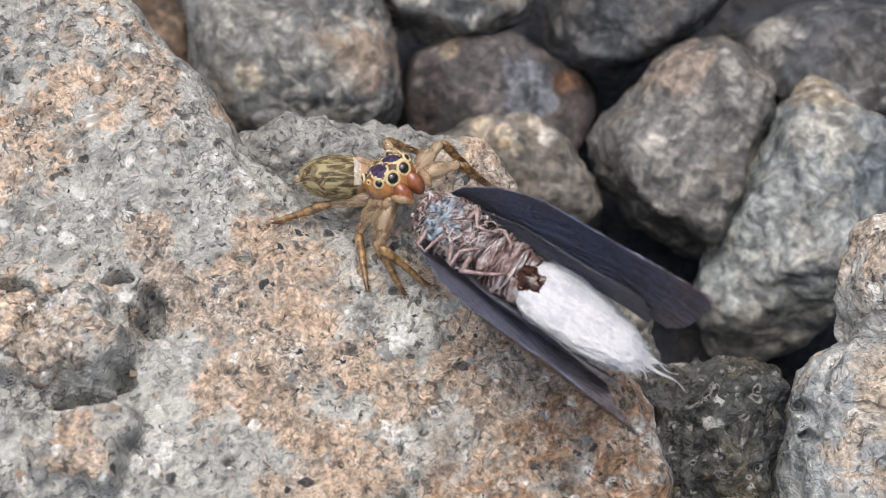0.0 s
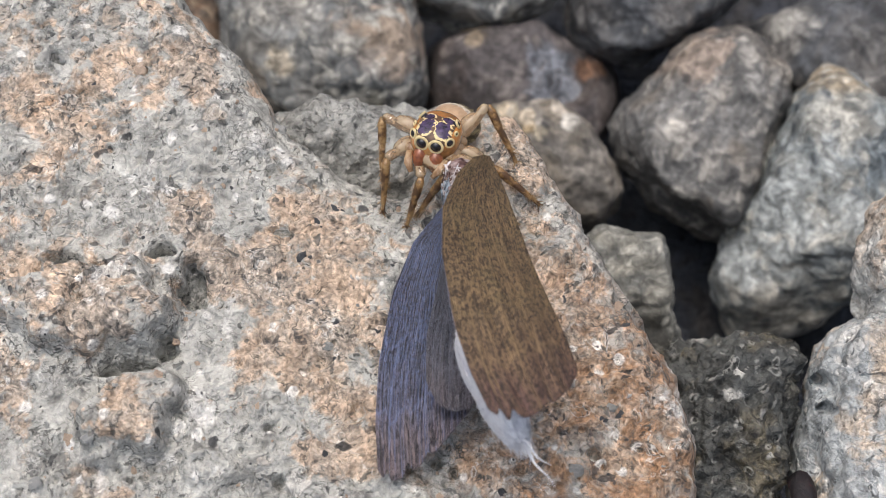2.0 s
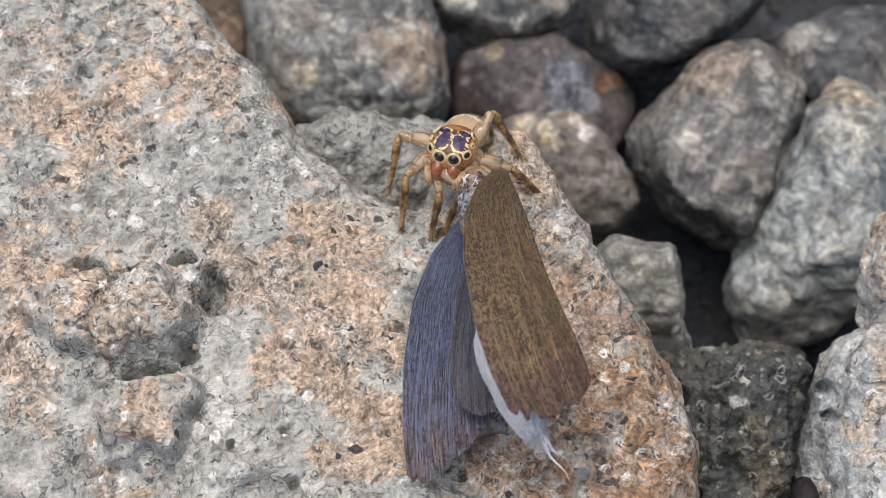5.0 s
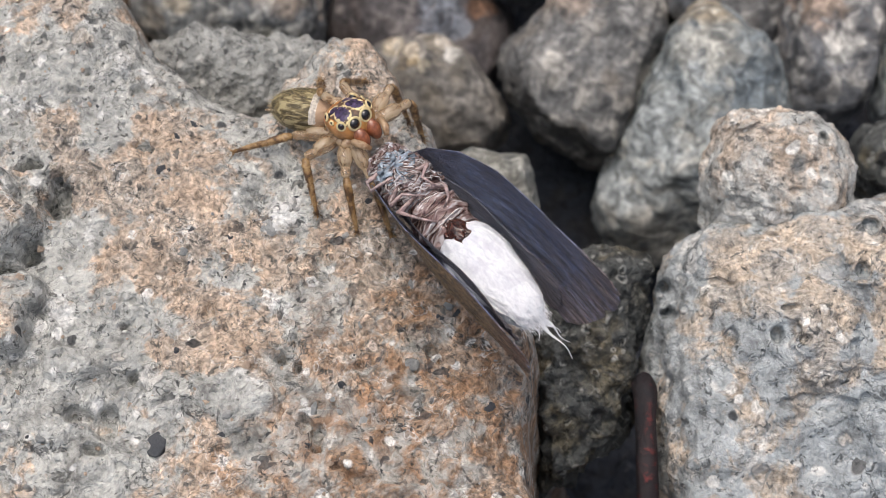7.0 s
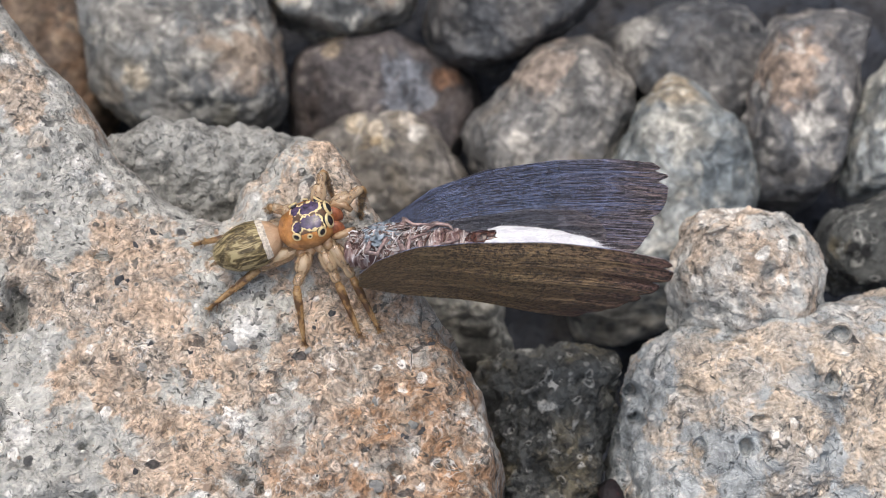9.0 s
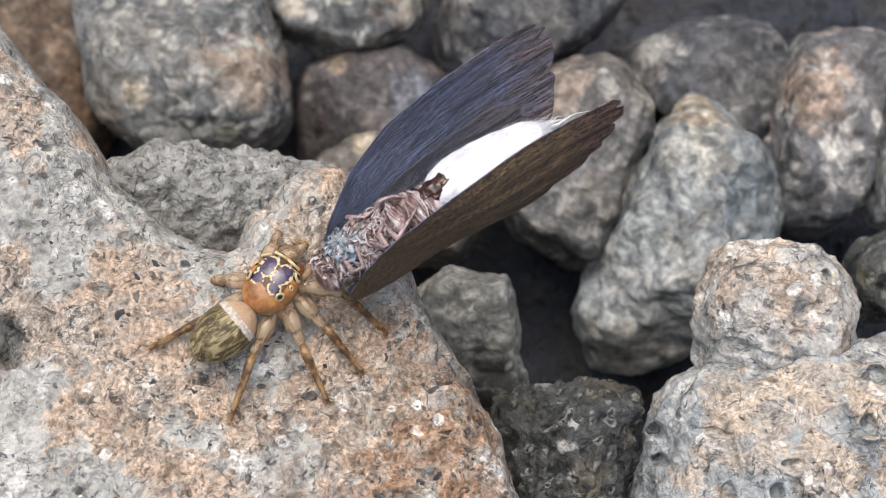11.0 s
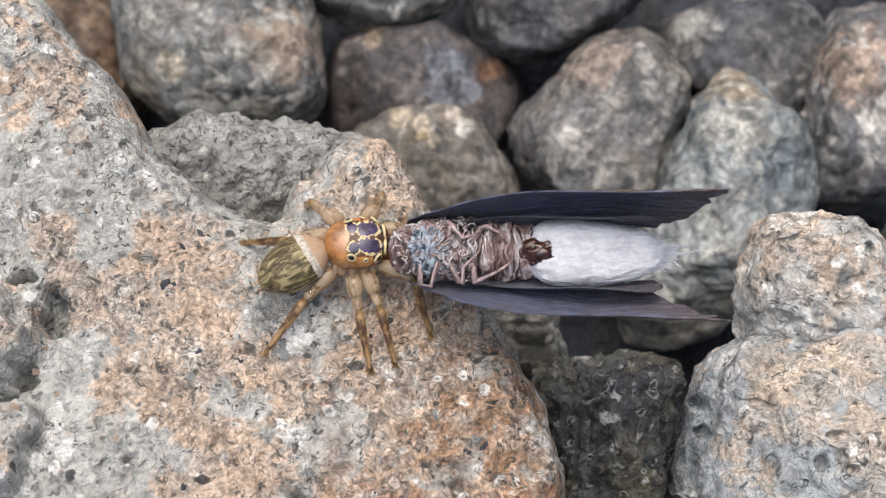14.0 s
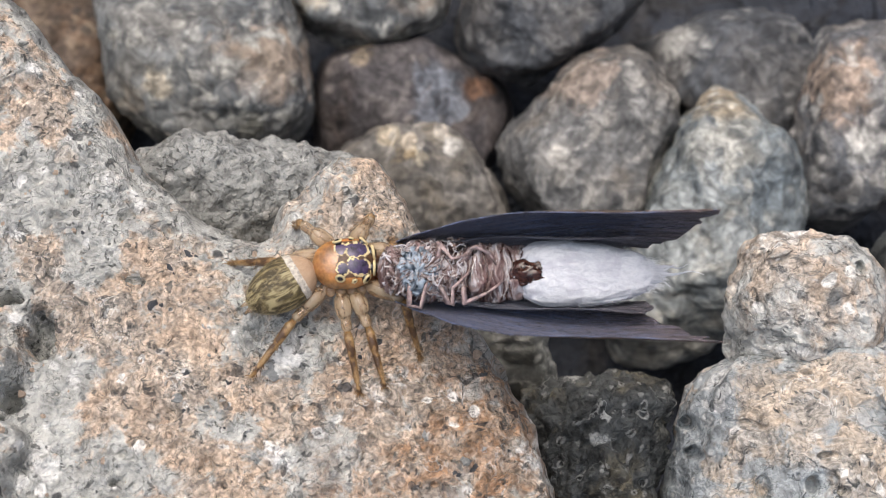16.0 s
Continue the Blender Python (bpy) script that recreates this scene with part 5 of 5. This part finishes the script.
    def wool(v):
        w = v.copy()
        w[:, 1:] *= (0.95 - 0.20 * np.clip(v[:, 0], -0.6, 1))[:, None]
        w += 0.035 * np.stack([fbm(v * np.array([4, 5, 5]) + 5 * q, 5, 17 + q, 0.6) for q in range(3)], 1)
        return w
    wax = blob("wax_wool", (3.3, 1.58, 1.15), wm, insect, (9.7, 0, 0.0), (110, 100), wool, 2.7)
    tagged(wax, "white fluffy waxy wool")
    pick = [q for q in wax.data.vertices if q.co.x > -2.9 * MM]
    pp, nn = [], []
    for _ in range(1700):
        q = rnd.choice(pick)
        pp.append(np.array(q.co) / MM - 0.03 * np.array(q.normal))
        nn.append(np.array(q.normal) + 0.5 * np.array([rnd.uniform(-1, 1) for _ in range(3)]))
    hv, hf = hairs(pp, nn, 0.26, np.array([1.2, 0, 0]), 0.011)
    ends = [q for q in wax.data.vertices if q.co.x > 2.7 * MM]
    pp, nn = [], []
    for _ in range(260):
        q = rnd.choice(ends)
        pp.append(np.array(q.co) / MM - 0.1 * np.array(q.normal))
        nn.append(np.array([1.5, 0.3 * rnd.uniform(-1, 1), 0.3 * rnd.uniform(-1, 1)]) + 0.3 * np.array(q.normal))
    ev, ef = hairs(pp, nn, 0.8, np.array([0.5, 0, 0]), 0.014)
    k = len(hv)
    tagged(mesh_object("fluff", hv + ev, hf + [[i + k for i in q] for q in ef], wm, wax, smooth=False), "loose white wool fibres", kind="stuff")
    for k, (l, y1, z1) in enumerate([(1.6, 0.4, -0.3), (2.9, 0.15, -0.5), (1.3, -0.4, -0.2), (1.1, -0.1, 0.1), (2.1, 0.5, -0.6)]):
        pts = [(2.6, y1 * 0.5, z1 * 0.2)]
        for i in range(1, 13):
            t = i / 12
            pts.append((2.9 + l * t, y1 * (0.5 + 0.6 * t) + 0.13 * t * math.sin(9 * t + k), z1 * t + 0.12 * t * math.cos(8 * t + 2 * k)))
        tube_object("strand", pts, [0.17 * (1 - i / 12) ** 1.7 + 0.012 for i in range(13)], wm, wax, sides=7)
    for s in (1, -1):
        for x0, reach, lift in ((1.5, 1.2, 0.78), (2.7, 1.5, 0.92), (3.9, 1.7, 0.85)):
            j = [rnd.uniform(-0.45, 0.45) for _ in range(8)]
            pts = [(x0, s * 0.3, 0.95), (x0 + 0.1 * reach + j[0], s * (1.25 + j[1]), lift + 0.05), (x0 + 0.3 * reach + j[2], s * (1.35 + j[1]), lift + 0.05),
                   (x0 + 0.6 * reach + j[4], s * (0.6 + j[5]), lift + 0.2 + 0.2 * j[6]), (x0 + 1.1 * reach + j[7], s * (0.4 + j[3]), lift + 0.15)]
            tube_object("leg", pts, [0.12, 0.15, 0.115, 0.085, 0.05], BUG_LEG, insect, sides=8)

    return wax


WAX = insect_body()


# ---- grains set in the two crusted rocks ----
def grain_mesh(name, seed, material):
    rnd = random.Random(seed)
    bm = bmesh.new()
    bmesh.ops.create_icosphere(bm, subdivisions=1, radius=MM)
    for v in bm.verts:
        v.co = v.co * rnd.uniform(0.62, 1.25)
    me = bpy.data.meshes.new(name)
    bm.to_mesh(me)
    bm.free()
    me.materials.append(material)
    me.polygons.foreach_set("use_smooth", [True] * len(me.polygons))
    return me


def grain_material(name, col, rough, coat=0.0):
    m, N, L, B = nodes_of(name)
    info = N.new("ShaderNodeObjectInfo")
    n = tex_noise(N, L, coords(N, L), 1400, 5, 0.7)
    c = mixc(N, L, n, [q * 0.55 for q in col], [min(1, q * 1.4) for q in col])
    L.new(mixc(N, L, math_node(N, L, 'MULTIPLY', info.outputs["Random"], 0.6), c, [q * 0.6 for q in col]), B.inputs["Base Color"])
    B.inputs["Roughness"].default_value = rough
    B.inputs["Coat Weight"].default_value = coat
    bump(N, L, B, [(n, 0.4, 0.8)])
    return m


GRAIN_DARK = [grain_mesh("grain", k, grain_material("dark_blue_grey_grain", (0.075, 0.08, 0.09), 0.55, 0.0)) for k in range(4)]
GRAIN_PALE = [grain_mesh("grain", 20 + k, grain_material("pale_quartz_grain", (0.55, 0.54, 0.52), 0.45, 0.1)) for k in range(4)]
GRAIN_WARM = [grain_mesh("grain", 40 + k, grain_material("peach_grain", (0.52, 0.40, 0.31), 0.7)) for k in range(4)]
GRAIN_GREY = [grain_mesh("grain", 60 + k, grain_material("grey_grain", (0.36, 0.365, 0.36), 0.6)) for k in range(4)]


def set_grain(meshes, x, y, r, rnd):
    z = rock_height(x, y)
    ob = new("grain", rnd.choice(meshes))
    ob.parent = big_rock
    flat = rnd.uniform(0.3, 0.55)
    ob.matrix_basis = Matrix.LocRotScale(Vector((x, y, z - 0.22 * r)) * MM, Euler((rnd.uniform(-0.25, 0.25), rnd.uniform(-0.25, 0.25), rnd.uniform(0, 6.3))), Vector((r * rnd.uniform(0.8, 1.25), r * rnd.uniform(0.7, 1.1), r * flat)))


def grains():
    rnd = random.Random(12)
    for x, y, r in [(0.9, 4.9, 0.42), (14.7, -5.6, 0.45), (-0.4, -12.7, 0.75), (-0.1, 4.3, 0.3), (-0.9, 2.3, 0.35), (10.1, 0.5, 0.35), (12.2, 0.4, 0.45), (16.4, -10.6, 0.4)]:
        set_grain(GRAIN_DARK, x, y, r, rnd)
    for x, y, r in [(9.0, -1.6, 0.22), (4.9, -1.0, 0.55), (12.5, -8.6, 0.5), (3.3, -11.4, 0.3)]:
        set_grain(GRAIN_PALE if r < 0.4 else GRAIN_GREY, x, y, r, rnd)
    made = 12
    while made < 290:
        x, y = rnd.uniform(-14, 18.5), rnd.uniform(-16, 15)
        if rock_height(x, y) < -1.6 or (x > 4 and x < 13 and y > 1.5 and y < 8):
            continue
        kind = rnd.random()
        r = 0.09 + 0.2 * rnd.random() ** 2.4
        set_grain(GRAIN_DARK if kind < 0.20 else GRAIN_PALE if kind < 0.29 else GRAIN_WARM if kind < 0.8 else GRAIN_GREY, x, y, r * (1.5 if kind > 0.6 else 1), rnd)
        made += 1


grains()


# ---- what moves ----
def leg_pair(hip, foot, up, lo, lean):
    """Poses of a leg at its hip and of its lower leg at the knee, so that the tip reaches a foot given in the spider's space (mm)."""
    d = foot - hip
    az = math.atan2(d.y, d.x)
    flat = math.hypot(d.x, d.y)
    dist = min(max(math.hypot(flat, d.z), abs(up - lo) + 0.2), (up + lo) * 0.995)
    base = math.atan2(d.z, flat)
    a = math.acos((up * up + dist * dist - lo * lo) / (2 * up * dist))
    k = math.acos((up * up + lo * lo - dist * dist) / (2 * up * lo))
    hip_pose = Matrix.Translation(hip * MM) @ Matrix.Rotation(lean, 4, d) @ Matrix.Rotation(az, 4, 'Z') @ Matrix.Rotation(-(base + a), 4, 'Y')
    knee_pose = Matrix.Translation((up * MM, 0, 0)) @ Matrix.Rotation(math.pi - k, 4, 'Y')
    return hip_pose, knee_pose


# where the feet stand on the rock in each stance, x and y in mm: four on its left from the front, four on its right
FEET = {
    "a": [(10.5, 7.3), (9.4, 8.1), (7.0, 9.4), (3.7, 9.2), (7.1, 2.2), (5.9, 1.8), (4.1, 1.9), (-1.6, 5.3)],
    "b": [(8.8, 5.2), (9.8, 4.1), (11.8, 4.9), (9.9, 7.6), (4.8, 4.6), (4.3, 4.0), (3.1, 4.9), (3.0, 7.2)],
    "c": [(13.0, 4.4), (12.2, 5.4), (9.8, 7.6), (7.4, 7.6), (11.4, -1.6), (9.6, -1.5), (7.5, -0.5), (2.4, 3.2)],
    "d": [(11.5, 6.2), (10.1, 7.0), (6.7, 6.2), (2.6, 4.3), (12.9, -0.9), (11.9, -1.3), (8.8, -1.3), (3.1, 0.3)],
    "e": [(7.7, 6.0), (6.6, 6.1), (4.1, 4.0), (0.2, 0.3), (12.2, 1.7), (11.6, -1.1), (9.6, -2.5), (4.5, -3.8)],
    "f": [(10.7, 5.9), (8.8, 6.1), (5.9, 6.7), (2.6, 4.7), (12.2, -0.3), (10.7, -2.5), (9.3, -2.3), (3.4, -2.3)],
}

# how far the knees lean over, front to back, on its left and right
LEANS = {"a": ((34, 20, -16, -30), (-20, -68, -82, -40))}
USUAL = ((34, 20, -16, -30), (34, 20, -16, -30))


def motions():
    # seconds, place in mm, heading, nose up, roll, abdomen's turn and lift, stance
    A = (5.1, 6.9, 2.2, -40, 50, -3, 60, 36, "a")
    B = (5.85, 8.0, 2.2, -110, 25, 4, -10, -42, "b")
    C00 = (8.7, 7.0, 2.4, -66, 34, 0, 20, 10, "c")
    C0 = (10.35, 4.75, 2.2, -51, 37, -2, 34, 20, "c")
    C = (9.2, 4.1, 2.2, -45, 37, -2, 34, 20, "c")
    D0 = (9.1, 4.7, 2.2, -15, 28, -4, 30, 18, "d")
    D = (8.9, 4.4, 2.2, 11, 20, -7, 12, 16, "d")
    E = (6.7, 3.0, 2.2, 53, 6, -1, -14, 0, "e")
    F0 = (8.0, 3.7, 2.2, 16, -2, 4, 22, -8, "f")
    F = (8.5, 3.6, 2.2, 6, -6, 4, 26, -10, "f")
    stages = [(0.0, A), (0.7, A), (0.8, B), (4.9, B), (5.3, C00), (5.45, C0), (6.0, C0), (6.1, C), (7.4, C), (7.5, D0), (8.1, D0), (8.2, D), (9.5, D),
              (10.1, E), (11.3, E), (11.5, F0), (11.75, F0), (11.9, F), (16.0, F)]
    rows = {ob: [] for ob in [spider, ABDOMEN] + [o for q in LEGS for o in q[:2]]}
    for t, (x, y, z, h, p, r, ay, ap, stance) in stages:
        body = pose(x * MM, y * MM, z * MM, r, -p, h)
        rows[spider].append((t, body))
        rows[ABDOMEN].append((t, pose(-1.4 * MM, 0, -0.1 * MM, 0, ap, ay)))
        back = body.inverted()
        for leg, low, s, k, hip, up, lo in LEGS:
            fx, fy = FEET[stance][k if s > 0 else k + 4]
            foot = back @ (Vector((fx, fy, max(rock_height(fx, fy), -1.5) + 0.06)) * MM)
            hp, kp = leg_pair(hip, foot / MM, up, lo, s * radians(LEANS.get(stance, USUAL)[0 if s > 0 else 1][k]))
            rows[leg].append((t, hp))
            rows[low].append((t, kp))
    for ob, rr in rows.items():
        walk(ob, rr)
    # the insect: place of its head in mm, heading, tail up, roll, then opening and droop of its left and right wings
    A = (6.6, 5.4, 2.4, -40, 6, 13, 16, -9, 18, -2)
    B0 = (6.8, 6.2, 2.6, -62, 6, 66, 22, -3, 20, -14)
    B = (6.7, 6.0, 2.6, -69.5, 9, 85, 22, -3, 14, -21)
    C00 = (9.9, 4.15, 2.3, -63, 10, 25, 22, -1, 17, 2)
    C0 = (11.45, 2.25, 2.2, -56, 10, 5, 23, 0, 9, 1)
    C = (10.8, 2.1, 2.1, -52, 10, 5, 23, 0, 11, 1)
    D0 = (10.4, 3.3, 2.3, -26, 13, -29, 14, -2, 18, 8)
    D = (11.0, 2.85, 3.0, -6, 8, -35, 32, -1, 18, 8)
    E = (9.0, 2.9, 3.5, 33, 6, -22, 28, 0, 17, 7)
    F0 = (9.95, 3.0, 2.85, 17, -7, 14, 13, -10, 13, -9)
    F1 = (10.1, 2.9, 3.0, 4, 0, 15, 15, -4, 17, -1)
    F = (10.2, 3.0, 3.0, -1, 0, 19, 15, -4, 20, -1)
    stages = [(0.0, A), (0.7, A), (0.8, B0), (1.1, B0), (1.2, B), (4.9, B), (5.3, C00), (5.45, C0), (6.0, C0), (6.1, C), (7.4, C), (7.5, D0), (8.1, D0), (8.2, D), (9.5, D),
              (10.1, E), (11.3, E), (11.5, F0), (11.75, F0), (11.9, F1), (12.7, F1), (12.85, F), (16.0, F)]
    walk(insect, [(t, pose(q[0] * MM, q[1] * MM, q[2] * MM, q[5], -q[4], q[3])) for t, q in stages])
    # the wool swings out towards the margin of the wings while the insect hangs on its side
    out = [(0.0, 0), (0.7, 0), (0.8, 0.7), (1.1, 0.8), (1.2, 1), (4.9, 1), (5.3, 0), (16.0, 0)]
    walk(WAX, [(t, pose((9.7 + 2.3 * k) * MM, 0, 2.45 * k * MM)) for t, k in out])
    for s in (1, -1):
        for w, dz, extra in ((FORE[s], -1.5, 0), (BACK[s], -1.2, -4)):
            walk(w, [(t, pose(0.8 * MM, s * (1.2 if w in FORE.values() else 1.05) * MM, dz * MM, -s * ((q[6] if s > 0 else q[8]) + extra), 0, 0) @ pose(0, 0, 0, 0, q[7] if s > 0 else q[9], 0)) for t, q in stages])


motions()
